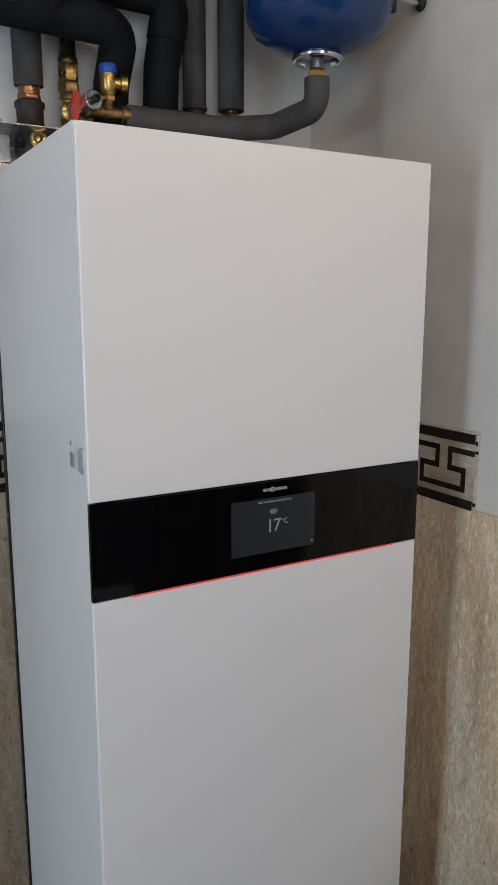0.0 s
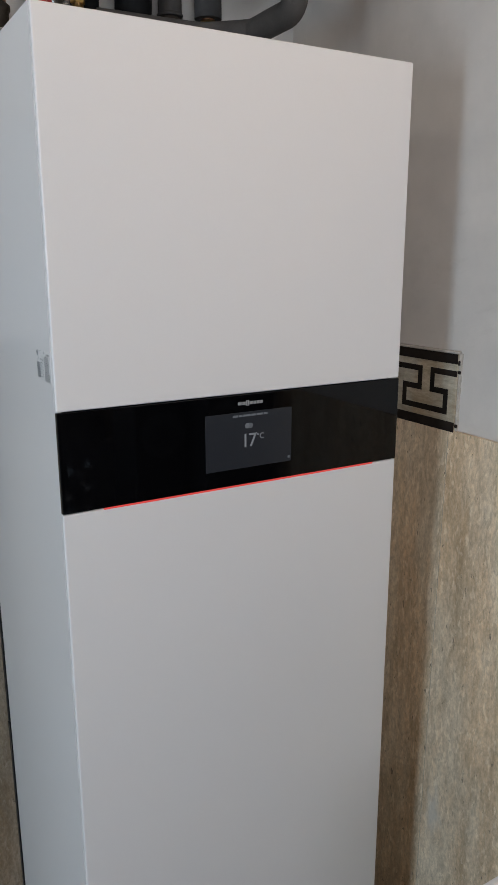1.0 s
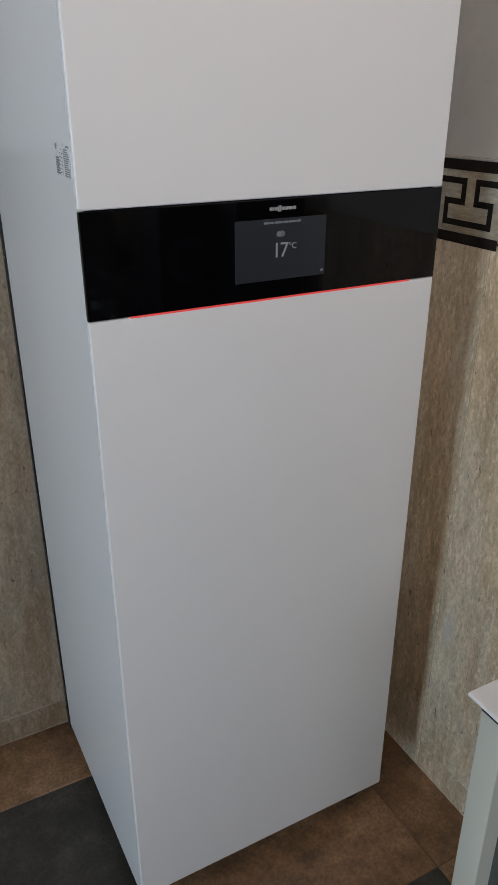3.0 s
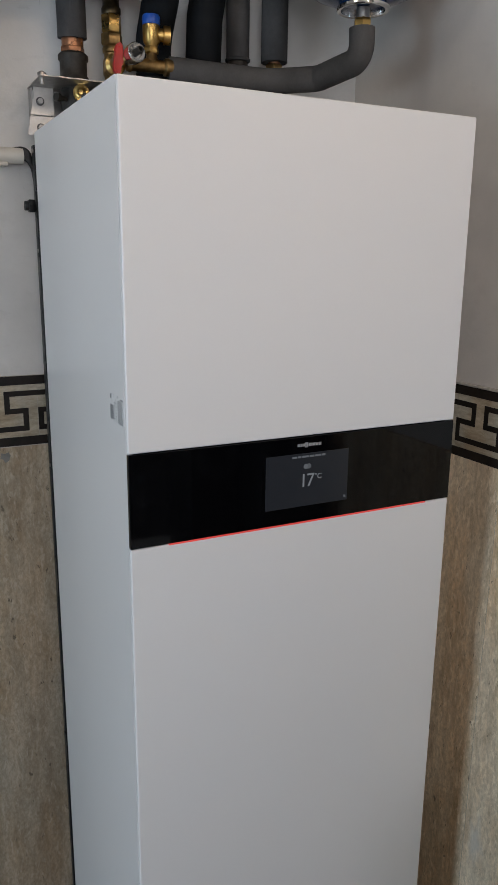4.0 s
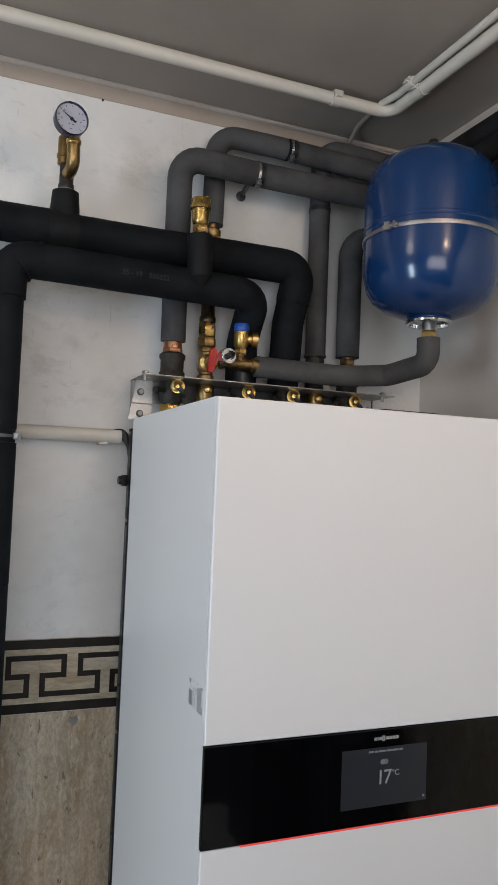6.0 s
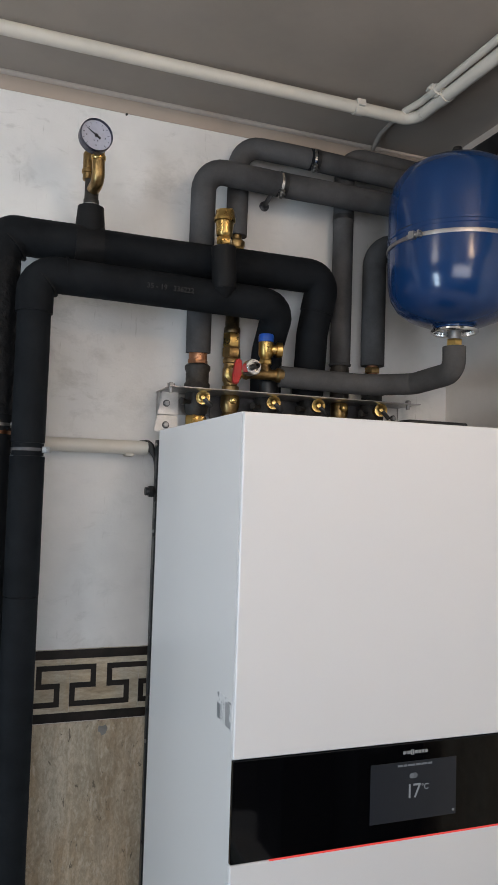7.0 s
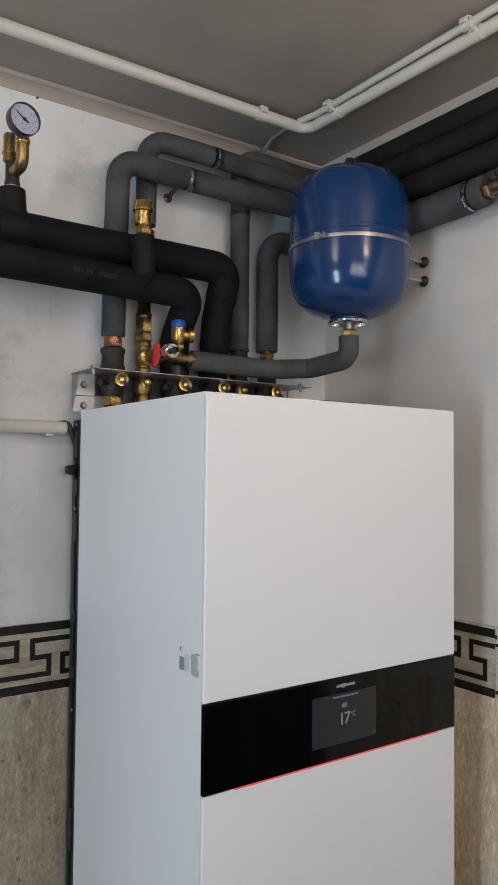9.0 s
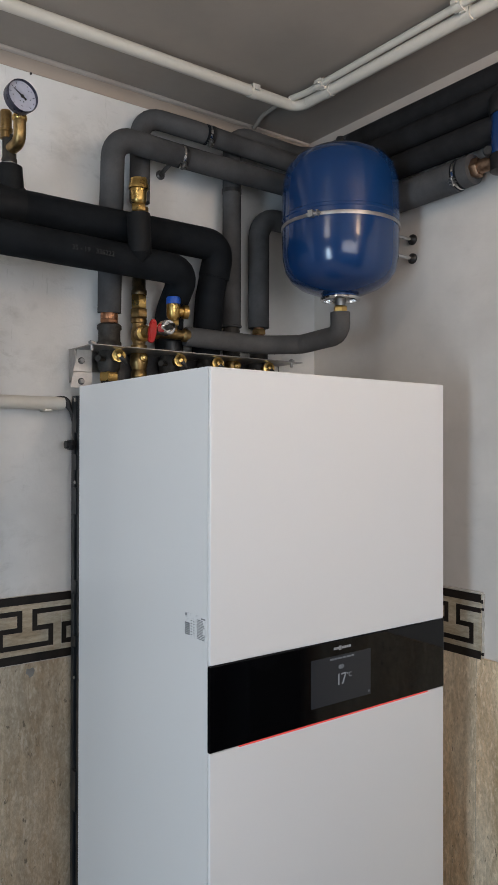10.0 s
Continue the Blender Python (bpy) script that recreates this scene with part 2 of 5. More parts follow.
M_FLOOR_SLATE = floor_stone("slate_grey_stone", (0.026, 0.025, 0.022), (0.055, 0.052, 0.046), (0.11, 0.104, 0.092))
M_WHITE = surface("white_powder_coat", (0.785, 0.775, 0.775), (0.795, 0.785, 0.785), 0.9, 0.30, relief=0.006, fine=900, rough_var=0.0, grain=0.985)
M_GLASS_BLACK = surface("black_control_glass", (0.0016, 0.0016, 0.0021), (0.0020, 0.0020, 0.0026), 2, 0.05, relief=0, rough_var=0.0, spec=0.30)
M_SCREEN = glow("display_glass", (0.10, 0.12, 0.165), 0.05, (0.012, 0.013, 0.016))
M_SCREEN_TEXT = glow("display_text", (0.80, 0.86, 0.95), 0.18)
M_SCREEN_DIM = glow("display_dim_text", (0.60, 0.66, 0.75), 0.15)
M_SCREEN_FAINT = glow("display_faint_mark", (0.60, 0.66, 0.75), 0.11)
M_LOGO = surface("silver_print", (0.30, 0.30, 0.31), (0.36, 0.36, 0.37), 40, 0.4, relief=0)
M_LED = glow("red_light_strip", (1.0, 0.07, 0.06), 0.70)
M_BLACKFOAM = surface("black_rubber_foam", (0.0066, 0.0078, 0.0096), (0.0125, 0.0145, 0.0172), 14, 0.7, relief=0.25, fine=240, spec=0.10)
M_GREYFOAM = surface("grey_foam", (0.046, 0.046, 0.048), (0.098, 0.098, 0.101), 10, 0.74, relief=0.35, fine=260, spec=0.15)
M_FEEDFOAM = surface("light_grey_foam", (0.068, 0.067, 0.068), (0.100, 0.098, 0.098), 18, 0.74, relief=0.35, fine=260, spec=0.2)
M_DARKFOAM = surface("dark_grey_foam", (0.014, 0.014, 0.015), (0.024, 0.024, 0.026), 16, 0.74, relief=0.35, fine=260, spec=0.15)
M_WRINKLED = surface("wrinkled_black_wrap", (0.0050, 0.0058, 0.0072), (0.0105, 0.0120, 0.0142), 30, 0.55, relief=1.0, fine=42, spec=0.14)
M_WRINKLED.node_tree.nodes["Bump"].inputs["Distance"].default_value = 0.006
M_TAPE = surface("black_foam_tape", (0.0065, 0.0070, 0.0080), (0.0125, 0.0132, 0.0145), 18, 0.6, relief=0.25, fine=300, spec=0.16)
M_BRASS = surface("brass", (0.50, 0.32, 0.10), (0.70, 0.48, 0.18), 22, 0.29, metal=1, relief=0.04, rough_var=0.04)
M_BRASS_OLD = surface("dull_brass", (0.22, 0.14, 0.06), (0.52, 0.35, 0.15), 40, 0.38, metal=1, relief=0.08, rough_var=0.06)
M_BRASS_DARK = surface("shaded_brass", (0.040, 0.032, 0.023), (0.15, 0.105, 0.055), 55, 0.42, metal=1, relief=0.12)
M_COPPER = surface("copper", (0.32, 0.145, 0.080), (0.52, 0.27, 0.155), 50, 0.33, metal=1, relief=0.05)
M_RUSTY = surface("coppery_brass", (0.20, 0.12, 0.075), (0.46, 0.30, 0.20), 60, 0.45, metal=1, relief=0.15)
M_IRON = surface("dark_malleable_iron", (0.020, 0.018, 0.016), (0.060, 0.053, 0.046), 60, 0.6, metal=0.4, relief=0.5)
M_PLATE = surface("pale_zinc_plate", (0.56, 0.545, 0.53), (0.70, 0.69, 0.675), 30, 0.48, metal=0.85, relief=0.05)
M_ZINC = surface("galvanised_steel", (0.36, 0.35, 0.345), (0.54, 0.53, 0.52), 35, 0.40, metal=1, relief=0.05)
M_STEELGREY = surface("dull_grey_steel", (0.075, 0.073, 0.076), (0.13, 0.125, 0.13), 40, 0.42, metal=0.4, relief=0.06)
M_CHROME = surface("chromed_steel", (0.70, 0.70, 0.70), (0.80, 0.80, 0.79), 30, 0.16, metal=1, relief=0)
M_BLUE = surface("blue_tank_enamel", (0.005, 0.033, 0.120), (0.007, 0.041, 0.146), 5, 0.17, relief=0.008, fine=350, rough_var=0.02, coat=0.3)
M_BLUE.node_tree.nodes["Principled BSDF"].inputs["Coat Roughness"].default_value = 0.11
M_BLUECAP = surface("blue_plastic_cap", (0.01, 0.07, 0.38), (0.015, 0.10, 0.48), 30, 0.4, relief=0.05)
M_RED = surface("red_lever_paint", (0.36, 0.010, 0.010), (0.50, 0.016, 0.014), 30, 0.35, relief=0.05)
M_BLACK = surface("black_plastic", (0.008, 0.008, 0.009), (0.016, 0.016, 0.017), 30, 0.42, relief=0.1)
M_BLACKSTEEL = surface("black_coated_steel", (0.009, 0.011, 0.013), (0.019, 0.022, 0.025), 12, 0.4, relief=0.08)
M_CONDUIT = surface("painted_white_conduit", (0.57, 0.54, 0.48), (0.62, 0.59, 0.53), 6, 0.42, relief=0.02, fine=60, grain=0.95)
M_CASE = surface("dark_gauge_enamel", (0.030, 0.030, 0.050), (0.050, 0.050, 0.078), 40, 0.3, metal=0.3, relief=0.03)
M_DIAL = surface("white_dial", (0.44, 0.46, 0.56), (0.50, 0.52, 0.62), 30, 0.45, relief=0)
M_MARK = surface("black_print", (0.012, 0.012, 0.014), (0.02, 0.02, 0.022), 30, 0.6, relief=0)
M_FOAMPRINT = surface("white_foam_print", (0.008, 0.008, 0.009), (0.045, 0.045, 0.045), 420, 0.7, relief=0)
M_LABELGREY = surface("grey_label_print", (0.16, 0.165, 0.175), (0.27, 0.275, 0.285), 220, 0.6, relief=0)
M_LABEL = surface("clear_label_film", (0.775, 0.770, 0.775), (0.785, 0.780, 0.785), 60, 0.3, relief=0, grain=0.99)
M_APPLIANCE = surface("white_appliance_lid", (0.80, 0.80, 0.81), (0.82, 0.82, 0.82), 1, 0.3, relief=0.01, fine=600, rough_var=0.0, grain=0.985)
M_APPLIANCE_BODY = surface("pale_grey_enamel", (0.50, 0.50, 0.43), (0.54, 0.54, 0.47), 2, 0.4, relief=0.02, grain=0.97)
M_APPLIANCE_BACK = surface("grey_back_panel", (0.055, 0.066, 0.062), (0.075, 0.085, 0.080), 5, 0.45, relief=0.03)
M_BULB = glow("warm_bulb", (1.0, 0.72, 0.45), 25.0)
M_GLOBE = glow("white_globe", (1.0, 0.95, 0.88), 5.0)
M_PANE = clear_glass("window_glass")
M_FRAME = surface("white_window_frame", (0.70, 0.70, 0.69), (0.76, 0.76, 0.75), 8, 0.4)

# ---- shape helpers ----


def thing(name, at, label="", category="", group="", kind=""):
    e = new(name)
    e.location = at
    e.empty_display_size = 0.05
    return tagged(e, label, category, group, kind)


def mesh_of(name, bm, material, sharp=38):
    me = bpy.data.meshes.new(name)
    bmesh.ops.recalc_face_normals(bm, faces=bm.faces[:])
    bm.to_mesh(me)
    bm.free()
    me.materials.append(material)
    for p in me.polygons:
        p.use_smooth = True
    me.set_sharp_from_angle(angle=radians(sharp))
    return me


def part(name, bm, material, parent=None, label="", sharp=38):
    """One mesh object, its shape given in the place's coordinates, under a thing or a part."""
    ob = new(name, mesh_of(name, bm, material, sharp))
    if parent is not None:
        ob.parent = parent
        if parent.type == "EMPTY":
            ob.matrix_parent_inverse = Matrix.Translation(-Vector(parent.location))
    if label:
        ob["label"] = label
    return ob


def shape():
    return bmesh.new()


def cuboid(bm, lo, hi, bevel=0.0, seg=2):
    lo, hi = Vector(lo), Vector(hi)
    r = bmesh.ops.create_cube(bm, size=1.0, matrix=Matrix.Translation((lo + hi) / 2) @ Matrix.Diagonal((*(hi - lo), 1)))
    if bevel:
        edges = list({e for v in r["verts"] for e in v.link_edges})
        bmesh.ops.bevel(bm, geom=edges, offset=bevel, segments=seg, affect="EDGES", profile=0.5)
    return bm


def prism(bm, outline, m, depth):
    """A flat outline (x, y) drawn out by depth along z, set by the matrix m."""
    a = [bm.verts.new(m @ Vector((x, y, 0))) for x, y in outline]
    b = [bm.verts.new(m @ Vector((x, y, depth))) for x, y in outline]
    bm.faces.new(a[::-1])
    bm.faces.new(b)
    n = len(a)
    for i in range(n):
        bm.faces.new((a[i], a[(i + 1) % n], b[(i + 1) % n], b[i]))
    return bm


def lathe(bm, profile, m, seg=28):
    """Turns a profile of (radius, height) about z, set by m; ends of radius above zero are closed."""
    rings = []
    for r, z in profile:
        if r < 1e-6:
            rings.append([bm.verts.new(m @ Vector((0, 0, z)))])
        else:
            rings.append([bm.verts.new(m @ Vector((r * math.cos(a), r * math.sin(a), z))) for a in (2 * math.pi * i / seg for i in range(seg))])
    for a, b in zip(rings, rings[1:]):
        if len(a) == 1 and len(b) == 1:
            continue
        for i in range(seg):
            j = (i + 1) % seg
            if len(a) == 1:
                bm.faces.new((a[0], b[i], b[j]))
            elif len(b) == 1:
                bm.faces.new((a[i], b[0], a[j]))
            else:
                bm.faces.new((a[i], b[i], b[j], a[j]))
    for ring, flip in ((rings[0], True), (rings[-1], False)):
        if len(ring) > 2:
            bm.faces.new(ring[::-1] if flip else ring)
    return bm


def nut(bm, r, h, m):
    c = min(0.12 * r, 0.25 * h)
    return lathe(bm, [(r * 0.90, 0), (r, c), (r, h - c), (r * 0.90, h)], m, 6)


def rounded(pts, radii, n=7):
    """A path with its corners turned into arcs."""
    pts = [Vector(p) for p in pts]
    out = [pts[0]]
    if not isinstance(radii, (list, tuple)):
        radii = [radii] * (len(pts) - 2)
    for i in range(1, len(pts) - 1):
        p, r = pts[i], radii[i - 1]
        a, b = (pts[i - 1] - p).normalized(), (pts[i + 1] - p).normalized()
        half = a.angle(b) / 2
        d = min(r / math.tan(half), (pts[i - 1] - p).length * 0.499, (pts[i + 1] - p).length * 0.499)
        r = d * math.tan(half)
        centre = p + (a + b).normalized() * (r / math.sin(half))
        s, e = p + a * d - centre, p + b * d - centre
        ang = s.angle(e)
        for k in range(n + 1):
            u = k / n
            out.append(centre + (s * math.sin((1 - u) * ang) + e * math.sin(u * ang)) / math.sin(ang))
    out.append(pts[-1])
    return out


def split_long(path, step=0.05):
    out = [path[0]]
    for p in path[1:]:
        n = max(1, int((p - out[-1]).length / step))
        a = out[-1]
        out += [a.lerp(p, (k + 1) / n) for k in range(n)]
    return out


def sweep(bm, path, r, seg=20, wobble=0.0, rough_seed=0.0):
    """A round tube along a path, with closed ends; wobble: uneven wall as on soft foam."""
    path = [Vector(p) for p in path]
    if wobble:
        path = split_long(path, 0.02)
    d = (path[1] - path[0]).normalized()
    side = d.orthogonal().normalized()
    rings = []
    for i, p in enumerate(path):
        nd = (path[min(i + 1, len(path) - 1)] - path[max(i - 1, 0)]).normalized()
        side = (side - nd * side.dot(nd)).normalized()
        up = nd.cross(side)
        ring = []
        for k in range(seg):
            a = 2 * math.pi * k / seg
            o = side * math.cos(a) + up * math.sin(a)
            rr = r
            if wobble:
                rr = r * (1 + wobble * noise.noise((p + o * r) * 16 + Vector((rough_seed, 0, 0))) + wobble * 0.5 * noise.noise((p + o * r) * 55))
            ring.append(bm.verts.new(p + o * rr))
        rings.append(ring)
    for a, b in zip(rings, rings[1:]):
        for k in range(seg):
            bm.faces.new((a[k], a[(k + 1) % seg], b[(k + 1) % seg], b[k]))
    bm.faces.new(rings[0][::-1])
    bm.faces.new(rings[-1])
    return bm


def axis_to(at, direction):
    """A matrix whose z axis points along the direction, standing at a place."""
    return Matrix.Translation(at) @ Vector(direction).to_track_quat("Z", "Y").to_matrix().to_4x4()


def band(bm, at, direction, r, width, thick, seg=24):
    """A flat ring round a pipe."""
    m = axis_to(at, direction)
    return lathe(bm, [(r, -width / 2), (r + thick, -width / 2), (r + thick, width / 2), (r, width / 2), (r, -width / 2 + 1e-4)], m, seg)


def lettering(name, text, size, m, material, parent, depth=0.0004, label="", space=1.0):
    cu = bpy.data.curves.new(name, "FONT")
    cu.body, cu.size, cu.extrude = text, size, depth
    cu.space_character = space
    cu.align_x, cu.align_y = "CENTER", "CENTER"
    tmp = bpy.data.objects.new(name, cu)
    scene.collection.objects.link(tmp)
    me = bpy.data.meshes.new_from_object(tmp.evaluated_get(bpy.context.evaluated_depsgraph_get()))
    scene.collection.objects.unlink(tmp)
    bpy.data.objects.remove(tmp)
    me.transform(m)
    me.materials.clear()
    me.materials.append(material)
    ob = new(name, me)
    ob.parent = parent
    if parent.type == "EMPTY":
        ob.matrix_parent_inverse = Matrix.Translation(-Vector(parent.location))
    if label:
        ob["label"] = label
    return ob


# ---- structure ----
PN, PE = NORTH + 0.009, EAST + 0.009   # plaster faces; the tiles stand 9 mm proud of them


def slab(name, lo, hi, material, label, parts=()):
    bm = cuboid(shape(), lo, hi)
    for a, b in parts:
        cuboid(bm, a, b)
    return tagged(part(name, bm, material), label, name.split("_")[0], kind="structure")


wall_north = slab("wall_north", (WEST - 0.15, PN, FLOOR - 0.1), (PE + 0.15, PN + 0.15, CEIL + 0.1), M_PLASTER, "scuffed white painted plaster wall above travertine tiles")
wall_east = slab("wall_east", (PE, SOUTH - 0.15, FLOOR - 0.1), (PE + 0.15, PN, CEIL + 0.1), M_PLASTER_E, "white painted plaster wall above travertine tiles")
wall_south = slab("wall_south", (WEST - 0.15, SOUTH - 0.15, FLOOR - 0.1), (-1.50, SOUTH, CEIL + 0.1), M_PLASTER_S, "unseen closing wall with a window, dark to cut bounced light",
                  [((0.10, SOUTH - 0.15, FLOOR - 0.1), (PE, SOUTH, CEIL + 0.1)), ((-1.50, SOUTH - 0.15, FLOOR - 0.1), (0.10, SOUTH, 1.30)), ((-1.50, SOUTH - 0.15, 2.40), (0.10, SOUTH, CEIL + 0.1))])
wall_west = slab("wall_west", (WEST - 0.15, SOUTH, FLOOR - 0.1), (WEST, DOOR - 0.425, CEIL + 0.1), M_PLASTER_S, "unseen closing wall with an open doorway, dark to cut bounced light",
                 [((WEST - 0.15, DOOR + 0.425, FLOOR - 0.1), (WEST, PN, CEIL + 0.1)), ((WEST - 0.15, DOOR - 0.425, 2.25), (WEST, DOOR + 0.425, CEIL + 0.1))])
ceiling = slab("ceiling", (WEST, SOUTH, CEIL), (PE, PN, CEIL + 0.1), M_CEILING, "plaster ceiling with its dimness put into brown-grey paint")
floor = slab("floor", (WEST, SOUTH, FLOOR - 0.1), (PE, PN, FLOOR - 0.0012), M_FLOOR_GROUT, "rustic brown and slate-grey stone tile floor")

# coved strip where wall and ceiling meet
trim = shape()
along_north = Matrix(((0, 0, 1, WEST), (-1, 0, 0, PN), (0, 1, 0, CEIL - 0.0405), (0, 0, 0, 1)))
prism(trim, [(0, 0), (0.0016, 0.0006), (0.002, 0.002), (0.002, 0.032), (0, 0.032)], along_north, PE - WEST)
tagged(part("trim", trim, M_TRIM), "flat beige painted band under the ceiling bead", "trim", kind="structure")
trim = shape()
prism(trim, [(0, 0.0322), (0.006, 0.0326), (0.0092, 0.0350), (0.0100, 0.0385), (0.0094, 0.0404), (0, 0.0404)], along_north, PE - WEST - 0.028)
tagged(part("trim", trim, M_BEAD), "rounded plaster bead along the ceiling edge", "trim", kind="structure")
trim = shape()
prism(trim, [(0, 0), (0.020, 0.001), (0.025, 0.006), (0.027, 0.0404), (0, 0.0404)], Matrix(((-1, 0, 0, PE), (0, 0, 1, SOUTH), (0, 1, 0, CEIL - 0.0405), (0, 0, 0, 1))), PN - SOUTH - 0.0025)
tagged(part("trim", trim, M_BEAD), "plaster cove strip along the ceiling edge", "trim", kind="structure")

window_1 = thing("window_1", (-0.70, SOUTH - 0.07, 1.30), "white framed window letting in daylight", "window", kind="structure")
bm = shape()
for lo, hi in (((-1.50, 1.30), (-1.44, 2.40)), ((0.04, 1.30), (0.10, 2.40)), ((-1.44, 1.30), (0.04, 1.36)), ((-1.44, 2.34), (0.04, 2.40)), ((-0.725, 1.36), (-0.675, 2.34))):
    cuboid(bm, (lo[0], SOUTH - 0.10, lo[1]), (hi[0], SOUTH - 0.04, hi[1]), 0.004)
part("window_frame", bm, M_FRAME, window_1)
for x0, x1 in ((-1.44, -0.725), (-0.675, 0.04)):
    pane = part("pane", cuboid(shape(), (x0, SOUTH - 0.075, 1.36), (x1, SOUTH - 0.070, 2.34)), M_PANE, window_1)
    pane.visible_shadow = False
door_1 = thing("door_1", (WEST - 0.07, DOOR, FLOOR), "open doorway with a white frame", "door", kind="structure")
bm = shape()
for lo, hi in (((DOOR - 0.425, FLOOR), (DOOR - 0.375, 2.25)), ((DOOR + 0.375, FLOOR), (DOOR + 0.425, 2.25)), ((DOOR - 0.375, 2.2), (DOOR + 0.375, 2.25))):
    cuboid(bm, (WEST - 0.12, lo[0], lo[1]), (WEST + 0.01, hi[0], hi[1]), 0.004)
part("door_frame", bm, M_FRAME, door_1)


def heat_pump():
    """Floor-standing white unit: side panels, two front panels, a black control band, display and light strip."""
    W, D, Z0, Z1 = 0.600, 0.527, 0.033, 1.887
    B0, B1 = 1.2425, 1.386
    unit = thing("heat_pump_unit", (W / 2, D / 2, FLOOR), "tall white heat pump unit with black control band", "heat pump")
    side = shape()
    prism(side, [(0.0, 0.0072), (0.010, 0.0072), (0.010, D), (0.0, D)], Matrix.Translation((0, 0, Z0)), Z1 - Z0)
    part("side_panel", side, M_WHITE, unit, "white powder-coated steel side panel", 25)
    side = shape()
    prism(side, [(W, 0.0072), (W, D), (W - 0.010, D), (W - 0.010, 0.0072)], Matrix.Translation((0, 0, Z0)), Z1 - Z0)
    part("side_panel", side, M_WHITE, unit, "white powder-coated steel side panel", 25)
    return unit, W, D, Z0, Z1, B0, B1


unit, UW, UD, UZ0, UZ1, UB0, UB1 = heat_pump()

# front, top, back and feet of the unit
body = part("cabinet_core", cuboid(shape(), (0.012, 0.009, UZ0 + 0.004), (UW - 0.012, UD - 0.002, UZ1 - 0.006)), M_BLACKSTEEL, unit)
part("top_panel", cuboid(shape(), (0.0102, 0.0072, UZ1 - 0.0055), (UW - 0.0102, UD, UZ1 - 0.0015), 0.0008), M_WHITE, unit)
part("upper_front_panel", cuboid(shape(), (0.0002, -0.0006, UB1 + 0.0012), (UW - 0.0002, 0.0066, UZ1 - 0.0004), 0.0026, 3), M_WHITE, unit, "white powder-coated steel front panel", 8)
part("lower_front_panel", cuboid(shape(), (0.0002, -0.0006, UZ0 + 0.002), (UW - 0.0002, 0.0066, UB0 - 0.0010), 0.0026, 3), M_WHITE, unit, "white powder-coated steel front panel", 8)
control = part("control_panel", cuboid(shape(), (0.0002, -0.0010, UB0), (UW - 0.0002, 0.0066, UB1), 0.0012), M_GLASS_BLACK, unit, "glossy black glass control panel", 8)
part("light_strip", cuboid(shape(), (0.060, -0.0010, UB0 - 0.0026), (0.548, 0.004, UB0 - 0.0002), 0.0004), M_LED, control, "glowing red light strip")
display = part("display", cuboid(shape(), (0.223, -0.0016, 1.2695), (0.3775, -0.0004, 1.3585), 0.0003), M_SCREEN, control, "dim grey touch display", 8)
FACE = Matrix(((1, 0, 0, 0), (0, 0, -1, 0), (0, 1, 0, 0), (0, 0, 0, 1)))   # drawn in x, y; facing -y


def on_front(x, y, z):
    return Matrix.Translation((x, y, z)) @ FACE


lettering("reading", "17", 0.031, on_front(0.2985, -0.0018, 1.3120), M_SCREEN_TEXT, display, space=0.84)
lettering("unit_sign", "\u00b0C", 0.0125, on_front(0.3195, -0.0018, 1.3175), M_SCREEN_TEXT, display)
bm = shape()
x = 0.270
for w in (0.009, 0.006, 0.013, 0.008, 0.011, 0.007):
    cuboid(bm, (x, -0.0020, 1.3515), (x + w, -0.0014, 1.3545))
    x += w + 0.0016
part("text_line", bm, M_SCREEN_DIM, display)
pill = [(0.0042 * math.cos(a) + (0.0030 if math.cos(a) > 0 else -0.0030), 0.0042 * math.sin(a)) for a in (2 * math.pi * (i + 0.5) / 24 for i in range(24))]
part("switch_track", prism(shape(), pill, on_front(0.2985, -0.0017, 1.3365), 0.0002), M_SCREEN_FAINT, display)
part("status_icon", prism(shape(), [(0.0036 * math.cos(2 * math.pi * i / 20), 0.0036 * math.sin(2 * math.pi * i / 20)) for i in range(20)], on_front(0.2955, -0.0020, 1.3365), 0.0003), M_SCREEN_DIM, display)
part("corner_icon", cuboid(shape(), (0.3705, -0.0020, 1.2745), (0.3745, -0.0014, 1.2785), 0.0003), M_SCREEN_DIM, display)
bm = shape()
x = 0.2795
for k, (w, h) in enumerate(((0.005, 0.0046), (0.002, 0.0046), (0.0045, 0.0046), (0.0022, 0.0085), (0.0022, 0.0085), (0.006, 0.0046), (0.005, 0.0046), (0.005, 0.0046), (0.005, 0.0046))):
    cuboid(bm, (x, -0.0015, 1.3722 - h / 2), (x + w, -0.0008, 1.3722 + h / 2))
    x += w + 0.0009
part("emblem", bm, M_LOGO, control, "small silver maker's mark drawn as bars")
for x in (0.05, UW - 0.05):
    for y in (0.06, UD - 0.06):
        bm = lathe(shape(), [(0.022, 0), (0.022, 0.010), (0.009, 0.012), (0.009, UZ0 - FLOOR + 0.005)], Matrix.Translation((x, y, FLOOR)), 16)
        part("foot", bm, M_BLACK, unit)

# rating label on the side panel
label = part("rating_label", cuboid(shape(), (-0.0006, 0.0085, 1.4245), (0.0002, 0.079, 1.4655)), M_LABEL, unit, "small grey printed rating label")
rng = random.Random(4)
bm = shape()
for j in range(7):
    cuboid(bm, (-0.0010, 0.0605, 1.4275 + j * 0.0031), (-0.0005, 0.0765, 1.4275 + j * 0.0031 + 0.0024))
part("code_print", bm, M_LABELGREY, label)
bm = shape()
